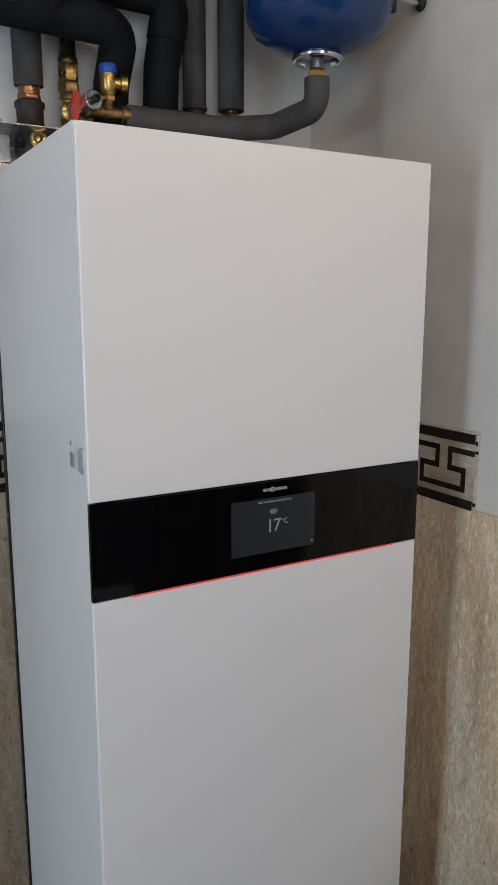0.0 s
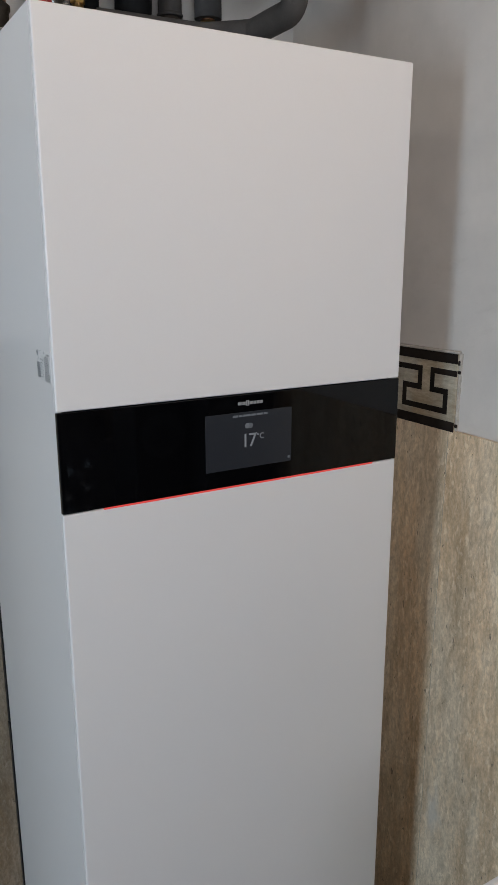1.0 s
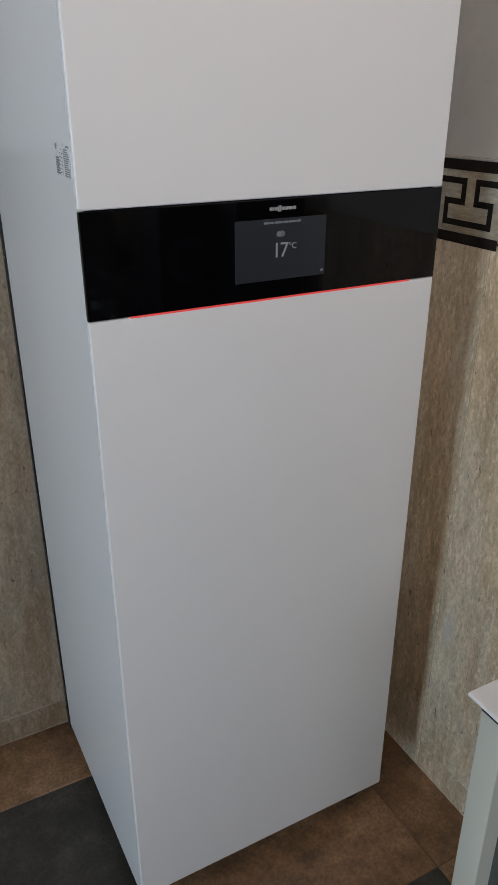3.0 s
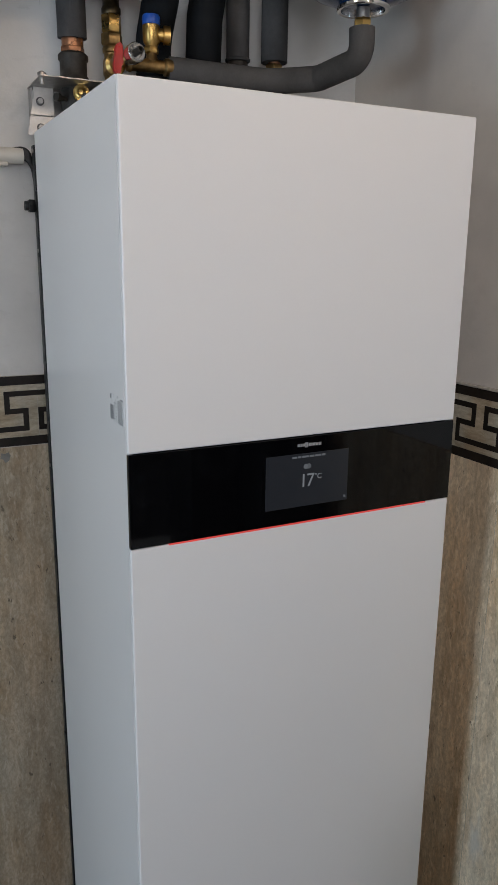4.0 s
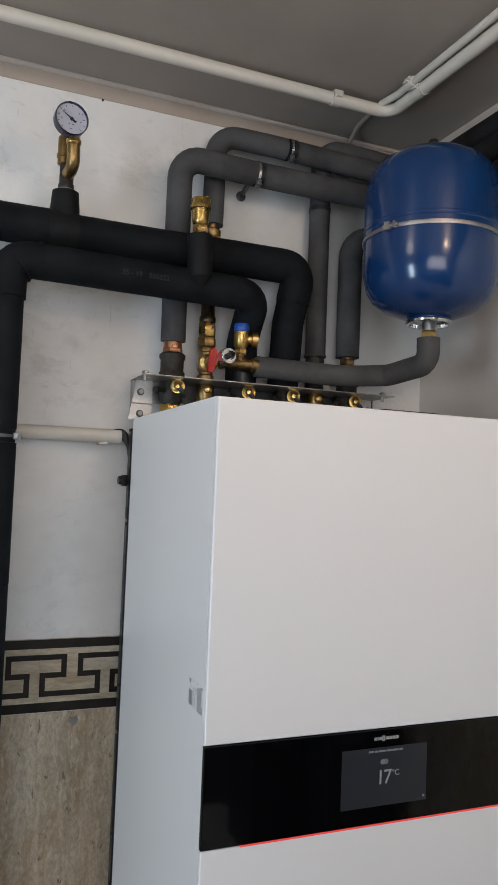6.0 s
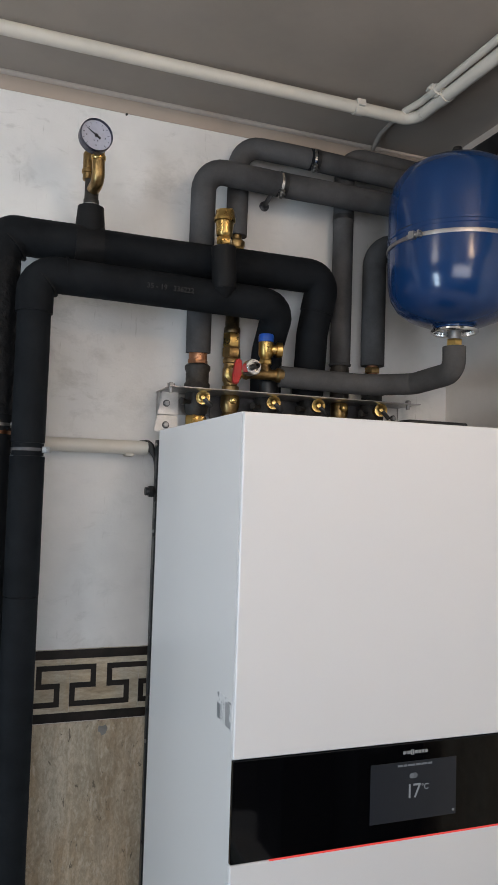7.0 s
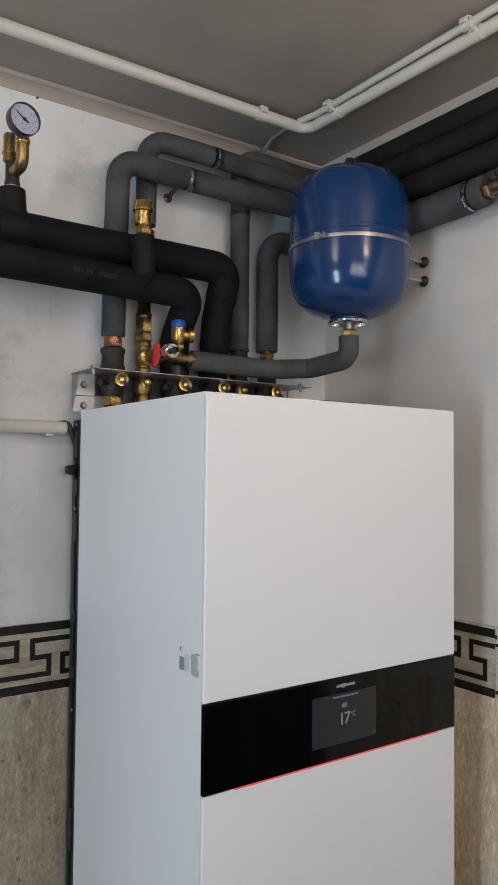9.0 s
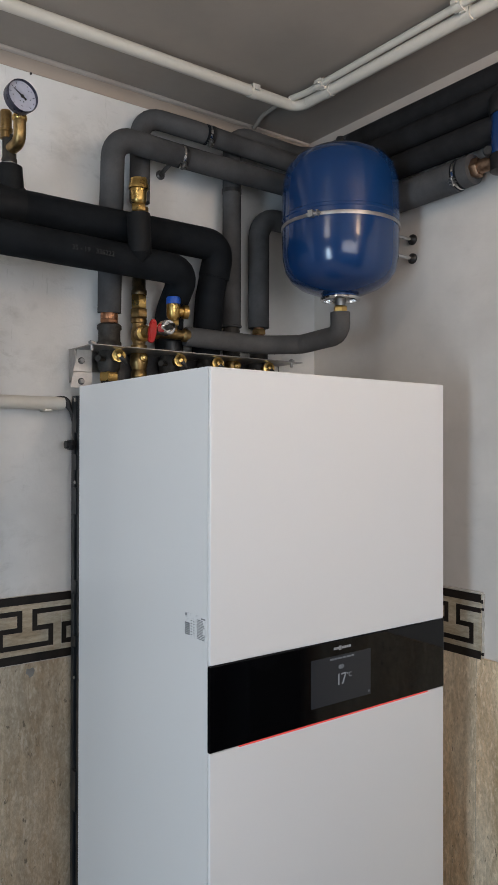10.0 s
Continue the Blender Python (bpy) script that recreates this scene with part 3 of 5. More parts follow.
for y0, y1, z0, n in ((0.0525, 0.0575, 1.4290, 6), (0.0445, 0.0490, 1.4330, 5), (0.0125, 0.0380, 1.4265, 13)):
    for k in range(n):
        z = z0 + k * (0.0026 if n > 8 else 0.0048)
        cuboid(bm, (-0.0010, y0 + (y1 - y0) * rng.uniform(0.0, 0.35), z), (-0.0005, y1, z + 0.0013))
cuboid(bm, (-0.0010, 0.0120, 1.4610), (-0.0005, 0.0250, 1.4632))
prism(bm, [(0.0, 0.0), (0.0026, 0.0052), (0.0014, 0.0074), (-0.0014, 0.0074), (-0.0026, 0.0052)], Matrix(((0, 0, 1, -0.0010), (1, 0, 0, 0.0730), (0, 1, 0, 1.4570), (0, 0, 0, 1))), 0.0005)
part("text_bars", bm, M_LABELGREY, label)

# black sheet-steel back frame behind the side panel
frame_part = shape()
cuboid(frame_part, (0.0035, 0.5285, 0.0), (0.010, 0.5475, 1.868), 0.001)
cuboid(frame_part, (0.0035, 0.5660, 0.0), (0.010, 0.5800, 1.868), 0.001)
for z0, z1 in ((0.0, 0.06), (0.50, 0.58), (0.93, 1.02), (1.30, 1.325), (1.42, 1.45), (1.60, 1.66), (1.70, 1.735), (1.785, 1.868)):
    cuboid(frame_part, (0.001, 0.5475, z0), (0.0095, 0.5660, z1))
back = part("back_frame", frame_part, M_BLACKSTEEL, unit, "black sheet-steel rear frame with slots")
cuboid_back = cuboid(shape(), (0.010, 0.5285, 0.0), (UW - 0.010, 0.5860, 1.868))
part("rear_panel", cuboid_back, M_BLACKSTEEL, unit)
part("cable_gland", nut(lathe(shape(), [(0.009, 0), (0.009, 0.020)], axis_to((0.001, 0.561, 1.757), (-1, 0, 0)), 12), 0.0135, 0.012, axis_to((0.0, 0.561, 1.757), (-1, 0, 0))), M_BLACK, back)
for z in (1.858, 1.672, 1.232):
    part("screw", lathe(shape(), [(0.004, 0), (0.004, 0.002), (0.002, 0.003)], axis_to((0.001, 0.552, z), (-1, 0, 0)), 10), M_ZINC, back)

# flat cover lying on top of the unit
cover = thing("cover_plate", (0.452, 0.215, UZ1 - 0.0015), "flat black plastic cover lying on the white unit", "cover")
part("plate", cuboid(shape(), (0.386, 0.170, UZ1 - 0.0014), (0.518, 0.262, UZ1 + 0.0225), 0.004), M_BLACK, cover)

# ---- pipework ----


def pipe(name, label, path, r, material, wobble=0.012, group="", at=None, seed=0.0):
    t = thing(name, at or path[0], label, "pipe", group)
    part("insulation", sweep(shape(), path, r, 24, wobble, seed), material, t)
    return t


def seam(t, at, direction, r, material=None):
    part("joint", band(shape(), at, direction, r * 0.99, 0.003, r * 0.022), material or M_BLACKFOAM, t)


def clamp(t, at, direction, r, lug, label="zinc-plated pipe clamp", lining=0.0150, metal=None):
    """A two-part pipe clamp with a screw lug that stands off along lug."""
    c = part("clamp", band(shape(), at, direction, r, 0.0060, 0.0022), metal or M_CHROME, t, label)
    # the wide black lining also stands in for the shaded gap round the clamp
    part("clamp_lining", band(shape(), at, direction, r - 0.003, lining, 0.0040), M_BLACKFOAM, c)
    d, l = Vector(direction).normalized(), Vector(lug).normalized()
    p = Vector(at) + l * (r + 0.007)
    s = d.cross(l)
    bm = shape()
    rot = Matrix((d, s, l)).transposed().to_4x4()
    rot.translation = p
    for o in (-0.0035, 0.0035):
        bmesh.ops.create_cube(bm, size=1.0, matrix=rot @ Matrix.Translation((0, o, 0)) @ Matrix.Diagonal((0.012, 0.002, 0.014, 1)))
    lathe(bm, [(0.0045, -0.010), (0.0045, -0.006), (0.0025, -0.006), (0.0025, 0.007), (0.0042, 0.007), (0.0042, 0.010)], Matrix.Translation(p) @ s.to_track_quat("Z", "Y").to_matrix().to_4x4(), 10)
    part("clamp_screw", bm, M_ZINC, c)
    return c


YV = 0.560          # plane of the upright pipes behind the unit
X1, X2, X3, X4, X5, X6 = 0.088, 0.166, 0.252, 0.362, 0.440, 0.524
RW = 0.722          # plane of the pipes along the east wall
SEND = SOUTH        # the overhead pipes run on to the south wall

# grey foam pipes
g1 = pipe("insulated_pipe", "grey foam insulated pipe bending from upright to overhead run", rounded([(X1, YV, 2.066), (0.083, 0.545, 2.24), (0.074, 0.513, 2.463), (0.24, 0.513, 2.458), (RW, 0.513, 2.456), (RW, SEND, 2.450)], [0.5, 0.044, 0.5, 0.07]), 0.0275, M_GREYFOAM, group="grey insulated pipes")
g2 = pipe("insulated_pipe", "grey foam insulated pipe bending from upright to overhead run", rounded([(0.170, 0.566, 2.343), (0.172, 0.567, 2.557), (0.30, 0.524, 2.536), (RW, 0.520, 2.521), (RW, SEND, 2.508)], [0.042, 0.3, 0.07]), 0.0245, M_GREYFOAM, group="grey insulated pipes", seed=3)
g3 = pipe("insulated_pipe", "grey foam insulated upright pipe turning under the ceiling", rounded([(X5, YV + 0.002, 2.072), (X5, YV + 0.002, 2.577), (RW, YV + 0.002, 2.572), (RW, SEND, 2.564)], [0.05, 0.07]), 0.0245, M_GREYFOAM, group="grey insulated pipes", seed=5)
g4 = pipe("insulated_pipe", "grey foam insulated pipe ending at a brass union", rounded([(X6, 0.555, 2.072), (X6, 0.555, 2.374), (RW, 0.553, 2.366), (RW, 0.018, 2.381)], [0.055, 0.07]), 0.0285, M_GREYFOAM, group="grey insulated pipes", seed=7)
clamp(g1, (0.251, 0.513, 2.458), (1, 0, 0), 0.0265, (0, -0.55, -0.9))
clamp(g2, (0.334, 0.520, 2.533), (1, 0, 0), 0.0235, (0, -0.55, -0.9))
# black bands on the unbroken foam, painted in place of shaded gaps
for t, z, y, r, col in ((g1, 2.458, 0.513, 0.0277, M_GREYFOAM), (g2, 2.533, 0.520, 0.0247, M_GREYFOAM)):
    part("sleeve_gap", band(shape(), ({2.458: 0.261, 2.533: 0.344}[z], y, z), (1, 0, 0), r - 0.001, 0.009, 0.0014), M_BLACK, t)
clamp(g4, (RW, 0.047, 2.381), (0, 1, 0), 0.0335, (-0.8, 0, -0.6))
part("end_sleeve", sweep(shape(), [(RW, 0.043, 2.3812), (RW, 0.012, 2.3815)], 0.0340, 24, 0.01), M_GREYFOAM, g4)
part("sleeve_gap", band(shape(), (X5, YV + 0.002, 2.424), (0, 0, 1), 0.0242, 0.011, 0.0016), M_BLACK, g3)
part("collar", lathe(shape(), [(0.026, 0), (0.027, 0.004), (0.025, 0.006)], Matrix.Translation((X5, YV + 0.002, 2.066)), 24), M_GREYFOAM, g3)
# pipe standoffs on the wall
for x, z in ((0.248, 2.432),):
    so = part("standoff", lathe(shape(), [(0.0055, 0), (0.0055, 0.075)], axis_to((x + 0.006, NORTH + 0.012, z + 0.010), (0, -1, 0.25)), 10), M_STEELGREY, g1)
    part("wall_plate", lathe(shape(), [(0.012, 0), (0.012, 0.003), (0.007, 0.006), (0.007, 0.012)], axis_to((x + 0.006, NORTH + 0.0095, z + 0.010), (0, -1, 0)), 14), M_STEELGREY, so)

# added tubes, mostly darker, over the same pipes' runs along the east wall
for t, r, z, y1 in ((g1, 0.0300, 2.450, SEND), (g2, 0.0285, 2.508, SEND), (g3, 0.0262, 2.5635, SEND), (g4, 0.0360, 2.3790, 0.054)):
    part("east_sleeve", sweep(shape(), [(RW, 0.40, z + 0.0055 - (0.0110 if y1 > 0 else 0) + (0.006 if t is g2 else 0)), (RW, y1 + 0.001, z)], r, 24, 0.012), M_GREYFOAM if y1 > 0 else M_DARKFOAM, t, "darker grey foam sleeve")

# black rubber foam pipes
R_B = 0.0365
b_up = pipe("insulated_pipe", "thick black rubber foam insulated pipe, upper of two", rounded([(-0.336, 0.512, FLOOR), (-0.336, 0.510, 2.257), (0.366, 0.510, 2.257), (0.352, YV - 0.026, 2.130), (X4 - 0.010, YV - 0.010, 1.990)], [0.055, 0.042, 0.08]), R_B, M_BLACKFOAM, 0.016, "black insulated pipes", seed=11)
b_lo = pipe("insulated_pipe", "thick black rubber foam insulated pipe, lower of two", rounded([(-0.271, 0.466, 2.098), (-0.271, 0.466, 2.177), (0.246, 0.476, 2.171), (X3 + 0.001, YV + 0.006, 2.082), (X3 + 0.001, YV + 0.006, 1.990)], [0.055, 0.046, 0.05]), R_B - 0.001, M_BLACKFOAM, 0.016, "black insulated pipes", at=(-0.271, 0.466, FLOOR), seed=17)
part("elbow_sleeve", sweep(shape(), rounded([(0.125, 0.510, 2.257), (0.3675, 0.510, 2.257), (0.357, 0.523, 2.178)], 0.040, 10), R_B + 0.0020, 24, 0.02, 3.0), M_BLACKFOAM, b_up, "thicker black foam elbow")
part("elbow_sleeve", sweep(shape(), rounded([(-0.336, 0.510, 2.196), (-0.336, 0.510, 2.258), (-0.190, 0.510, 2.258)], 0.045, 10), R_B + 0.0024, 24, 0.03, 7.0), M_BLACKFOAM, b_up, "thicker black foam elbow")
R_L = 0.0320        # the sleeves on its upright are a size thinner
for z0, z1, k in ((FLOOR, 1.554, 0.0), (1.5556, 1.820, 0.0008), (1.846, 2.104, 0.0)):
    part("upright_sleeve", sweep(shape(), [(-0.271, 0.467, z0), (-0.271, 0.4665, (z0 + z1) / 2), (-0.271, 0.466, z1)], R_L + k, 24, 0.016, z0), M_BLACKFOAM, b_lo)
part("bare_pipe", lathe(shape(), [(0.0270, 1.55), (0.0270, 1.85)], Matrix.Translation((-0.271, 0.466, 0)), 20), M_BLACK, b_lo)
for t, at, d in ((b_lo, (-0.214, 0.467, 2.178), (1, 0, 0)),
                 (b_up, (-0.336, 0.510, 2.192), (0, 0, 1)), (b_up, (-0.275, 0.510, 2.257), (1, 0, 0))):
    seam(t, at, d, R_B)
# the first clamp's dark grey stands in for the shade of its gap
clamp(b_lo, (-0.271, 0.466, 1.833), (0, 0, 1), 0.0290, (0.92, -0.40, 0), "zinc-plated pipe clamp", 0.024, M_STEELGREY)
clamp(b_up, (-0.336, 0.511, 1.880), (0, 0, 1), R_B + 0.0002, (0.92, -0.40, 0), "zinc-plated pipe clamp", 0.024, M_ZINC)
part("sleeve", sweep(shape(), [(-0.336, 0.5105, 1.900), (-0.336, 0.510, 2.205)], R_B + 0.0022, 32, 0.07, 5.0), M_WRINKLED, b_up, "wrinkled black wrap")
part("bare_pipe", lathe(shape(), [(0.0376, 0), (0.0376, 0.009)], Matrix.Translation((-0.336, 0.511, 1.861)), 20), M_COPPER, b_up, "bare copper showing between foam sleeves")
# creases where the sleeves are mitred round the bends
seam(b_lo, (-0.255, 0.466, 2.161), (1, 0, 1), R_B, M_TAPE)
seam(b_up, (-0.318, 0.510, 2.240), (1, 0, 1), R_B + 0.0046, M_TAPE)
# taped wrap and gauge boss on the upper pipe
part("tape_wrap", sweep(shape(), [(-0.196, 0.510, 2.257), (-0.140, 0.510, 2.257)], R_B + 0.0040, 24, 0.01), M_TAPE, b_up)
boss = part("boss", lathe(shape(), [(0.031, 0), (0.0295, 0.030), (0.0265, 0.066), (0.022, 0.068)], Matrix.Translation((-0.166, 0.508, 2.270)), 24), M_TAPE, b_up, "black foam boss")
# foam branch up to the air vent
branch = rounded([(0.107, 0.447, 2.186), (0.105, 0.445, 2.22), (0.103, 0.446, 2.272)], 0.08)
part("branch_sleeve", sweep(shape(), branch, 0.0262, 20, 0.02), M_TAPE, b_lo, "black foam branch sleeve with a pointed tip")
part("sleeve_tip", lathe(shape(), [(0.0260, 0), (0.020, 0.010), (0.008, 0.026), (0.0, 0.030)], axis_to((0.107, 0.447, 2.188), (0.12, 0.10, -1)), 20), M_TAPE, b_lo)
lettering("sleeve_print", "35 - 19   336222", 0.0146, Matrix.Translation((-0.010, 0.4335, 2.1700)) @ FACE @ pose(0, 0, 0, 0, 0, -0.6), M_FOAMPRINT, b_lo, 0.0008)

# tank feed pipe
tf = pipe("insulated_pipe", "grey foam insulated feed pipe rising to the blue tank", rounded([(0.262, 0.505, 2.020), (0.46, 0.462, 2.011), (0.538, 0.395, 2.012), (0.557, 0.273, 2.024), (0.556, 0.273, 2.077)], [0.14, 0.030, 0.030], 8), 0.0240, M_FEEDFOAM, 0.02, "grey insulated pipes", seed=23)
seam(tf, (0.487, 0.441, 2.011), (0.76, -0.62, 0), 0.0240, M_BLACKFOAM)

# ---- expansion tank ----
TX, TY = 0.556, 0.273
tank = thing("expansion_tank", (TX, TY, 2.10), "glossy blue steel expansion tank with galvanised clamping band", "expansion tank")
profile = [(0.030, 2.113), (0.060, 2.121), (0.095, 2.135), (0.118, 2.152), (0.132, 2.175), (0.1385, 2.205), (0.140, 2.240), (0.140, 2.292), (0.1412, 2.294), (0.1412, 2.300), (0.1400, 2.302), (0.1400, 2.352), (0.138, 2.387), (0.130, 2.417), (0.113, 2.440), (0.085, 2.457), (0.050, 2.466), (0.0, 2.469)]
part("shell", lathe(shape(), profile, Matrix.Translation((TX, TY, 0)), 72), M_BLUE, tank, "glossy blue enamelled steel shell", 25)
part("flange", lathe(shape(), [(0.014, 2.1130), (0.0400, 2.1130), (0.0408, 2.1055), (0.0465, 2.1045), (0.0485, 2.1065), (0.0485, 2.1105), (0.0465, 2.1125), (0.030, 2.115)], Matrix.Translation((TX, TY, 0)), 40), M_CHROME, tank, "shiny zinc-plated flange")
part("collar", lathe(shape(), [(0.041, 2.1128), (0.042, 2.115), (0.042, 2.122), (0.046, 2.125)], Matrix.Translation((TX, TY, 0)), 40), M_BLUE, tank)
part("neck", lathe(shape(), [(0.0125, 2.090), (0.0125, 2.110)], Matrix.Translation((TX, TY, 0)), 24), M_ZINC, tank)
strap = part("clamping_band", lathe(shape(), [(0.1402, 2.2725), (0.1422, 2.2725), (0.1428, 2.2765), (0.1422, 2.2805), (0.1402, 2.2805)], Matrix.Translation((TX, TY, 0)), 72), M_ZINC, tank, "galvanised clamping band")
a = math.atan2(0.218 - TY, 0.422 - TX)
d = Vector((math.cos(a), math.sin(a), 0))
p = Vector((TX, TY, 2.2765)) + d * 0.146
t90 = Vector((-d.y, d.x, 0))
bm = lathe(shape(), [(0.0035, -0.018), (0.0035, 0.016)], axis_to(p, t90), 10)
rot = Matrix((t90, d, Vector((0, 0, 1)))).transposed().to_4x4()
rot.translation = p
bmesh.ops.create_cube(bm, size=1.0, matrix=rot @ Matrix.Translation((-0.006, 0, 0)) @ Matrix.Diagonal((0.012, 0.011, 0.015, 1)))
bmesh.ops.create_cube(bm, size=1.0, matrix=rot @ Matrix.Translation((0.010, 0, 0)) @ Matrix.Diagonal((0.004, 0.010, 0.013, 1)))
part("band_clasp", bm, M_ZINC, strap)
part("valve_cap", lathe(shape(), [(0.012, 2.462), (0.012, 2.492), (0.009, 2.500), (0.0, 2.502)], Matrix.Translation((TX, TY, 0.0)), 16), M_BLACK, tank)
# wall bracket: an upright bar on the tank and two rods to the east wall
bm = cuboid(shape(), (TX + 0.134, 0.220, 2.200), (TX + 0.144, 0.254, 2.305), 0.003)
bracket = part("wall_bracket", bm, M_BLACK, tank, "black wall bracket")
for z in (2.233, 2.281):
    part("rod", lathe(shape(), [(0.0045, 0), (0.0045, PE - TX - 0.142)], axis_to((TX + 0.142, 0.237, z), (1, 0, 0)), 12), M_CHROME, bracket)
    part("rosette", lathe(shape(), [(0.0135, 0), (0.0135, 0.004), (0.008, 0.010), (0.0055, 0.012)], axis_to((PE - 0.0005, 0.237, z), (-1, 0, 0)), 18), M_BLACK, bracket)
union = thing("brass_union", (TX, TY, 2.076), "brass hexagon union under the tank", "fitting")
part("hexagon", nut(shape(), 0.0165, 0.017, Matrix.Translation((TX, TY, 2.0755))), M_BRASS, union)

# ---- mounting rail and valves ----
rail = thing("mounting_rail", (0.30, 0.53, 1.975), "galvanised steel mounting rail on wall brackets", "rail")
bm = cuboid(shape(), (0.006, 0.474, 1.9765), (0.610, 0.604, 1.9785))
cuboid(bm, (0.050, 0.602, 1.930), (0.610, 0.604, 1.9765))
part("top_plate", bm, M_ZINC, rail)
# dark grey instead of galvanised: the shade behind the valves is in the colour
part("rear_plate", cuboid(shape(), (0.128, 0.590, 1.8755), (0.602, 0.592, 1.9760)), M_STEELGREY, rail, "galvanised rear plate with its shade put into dark grey")
for xo, way in ((0.0, 1), (0.616, -1)):
    # two bolted upright plates between rail and wall, splayed outwards, with a gusset behind
    def upright(y):
        return Matrix(((way, 0, 0, xo), (0, 0, 1, y), (0, 1, 0, 0), (0, 0, 0, 1)))
    gusset = Matrix(((0, 0, 1, xo + 0.008 * way), (1, 0, 0, 0), (0, 1, 0, 0), (0, 0, 0, 1)))
    br = part("bracket", prism(shape(), [(0.5735, 1.9762), (0.6035, 1.9762), (0.6035, 1.9000), (0.5735, 1.9300)], gusset, 0.002), M_ZINC, rail, "bent galvanised side bracket")
    upper = [(0.0120, 1.9762), (0.0115, 1.9570), (0.0038, 1.9262), (0.0490, 1.9262), (0.0490, 1.9762)]
    part("upper_plate", prism(shape(), upper, upright(0.5710), 0.002), M_PLATE, br)
    lower = [(0.0034, 1.9240), (-0.0030, 1.8890), (0.0490, 1.8860), (0.0490, 1.9240)]
    part("lower_plate", prism(shape(), lower, upright(0.5695), 0.002), M_PLATE, br)
    for bx, by, z in ((0.0230, 0.5712, 1.9505), (0.0222, 0.5697, 1.9030)):
        at = Vector((xo + bx * way, by, z))
        part("washer", lathe(shape(), [(0.0078, 0), (0.0078, 0.0025), (0.0, 0.0026)], axis_to(at, (0, -1, 0)), 20), M_STEELGREY, br)
        part("bolt", nut(shape(), 0.0056, 0.0055, axis_to(at + Vector((0, -0.0025, 0)), (0, -1, 0))), M_ZINC, br)
part("corner_screw", nut(lathe(shape(), [(0.004, -0.014), (0.004, 0.008)], Matrix.Translation((0.012, 0.490, 1.979)), 10), 0.008, 0.006, Matrix.Translation((0.012, 0.490, 1.979))), M_ZINC, rail)
part("corner_screw", nut(lathe(shape(), [(0.004, -0.014), (0.004, 0.008)], Matrix.Translation((0.585, 0.490, 1.979)), 10), 0.008, 0.006, Matrix.Translation((0.585, 0.490, 1.979))), M_ZINC, rail)


def shutoff_valve(x, body_mat, low_nut=True):
    """Valve under the rail: body, round brass face, drooping black lever, side plug, hexagon nut below."""
    v = thing("shutoff_valve", (x, YV, 1.888), "shut-off valve with brass face and black lever on the unit", "valve", "valves on the rail")
    up = Matrix.Translation((x, YV, 0))
    part("valve_body", lathe(shape(), [(0.019, 1.885), (0.019, 1.926), (0.025, 1.934), (0.028, 1.956), (0.025, 1.974), (0.018, 1.990)], up, 24), body_mat, v)
    f = axis_to((x + 0.001, 0.512, 1.962), (-0.35, -1, 0.02))
    stem = axis_to((x, YV - 0.015, 1.960), (0, -1, 0))
    part("stem", lathe(shape(), [(0.009, 0), (0.009, 0.032)], stem, 16), M_BRASS_OLD, v)
    face = part("face", lathe(shape(), [(0.0150, -0.004), (0.0155, 0.0), (0.0150, 0.003), (0.010, 0.0035), (0.006, 0.006), (0.0045, 0.0085), (0.0, 0.009)], f, 24), M_BRASS, v, "round polished brass face")
    lev = shape()
    cuboid(lev, (-0.0052, 0.004, -0.002), (0.0052, 0.029, 0.004), 0.002)
    bmesh.ops.transform(lev, matrix=f @ Matrix.Translation((0, 0, 0.006)) @ pose(0, 0, 0, 18, 0, 0) @ pose(0, 0, 0, 0, 0, 222), verts=lev.verts[:])
    part("lever", lev, M_BLACK, v, "small black lever")
    plug = lathe(shape(), [(0.0050, 0.0), (0.0050, 0.024), (0.0075, 0.024), (0.0075, 0.032)], axis_to((x - 0.016, YV - 0.014, 1.954), (-0.8, -0.5, 0)), 12)
    part("side_plug", plug, M_IRON, v)
    if low_nut:
        part("hexagon_nut", nut(shape(), 0.0235, 0.022, Matrix.Translation((x, YV, 1.905))), M_BRASS, v, "brass hexagon nut")
    return v


def drain_valve(x):
    """Slim brass valve body with a small round plug."""
    v = thing("drain_valve", (x, YV, 1.888), "slim dull brass valve with a small round plug", "valve", "valves on the rail")
    up = Matrix.Translation((x, YV, 0))
    part("valve_body", lathe(shape(), [(0.016, 1.885), (0.016, 1.916), (0.0195, 1.920), (0.0195, 1.932), (0.0165, 1.937), (0.0215, 1.952), (0.0215, 1.972), (0.0165, 1.982), (0.0165, 1.990)], up, 24), M_BRASS_OLD, v)
    f = axis_to((x + 0.001, YV - 0.018, 1.964), (-0.25, -1, 0.02))
    part("plug", lathe(shape(), [(0.009, 0.0), (0.0095, 0.010), (0.008, 0.012), (0.0045, 0.013), (0.0045, 0.019), (0.0, 0.020)], f, 18), M_BRASS, v, "small round brass plug")
    part("hexagon_nut", nut(shape(), 0.0205, 0.018, Matrix.Translation((x, YV, 1.895))), M_BRASS_OLD, v)
    return v


shutoff_valve(X1, M_IRON)
drain_valve(X2)
shutoff_valve(X3, M_IRON, False)
shutoff_valve(X4, M_IRON, False)
drain_valve(X5)
shutoff_valve(X6, M_IRON, False)

# union over the first valve: dark iron, copper hexagon
u1 = thing("pipe_union", (X1, YV, 1.981), "dark iron pipe union with a copper hexagon", "fitting")
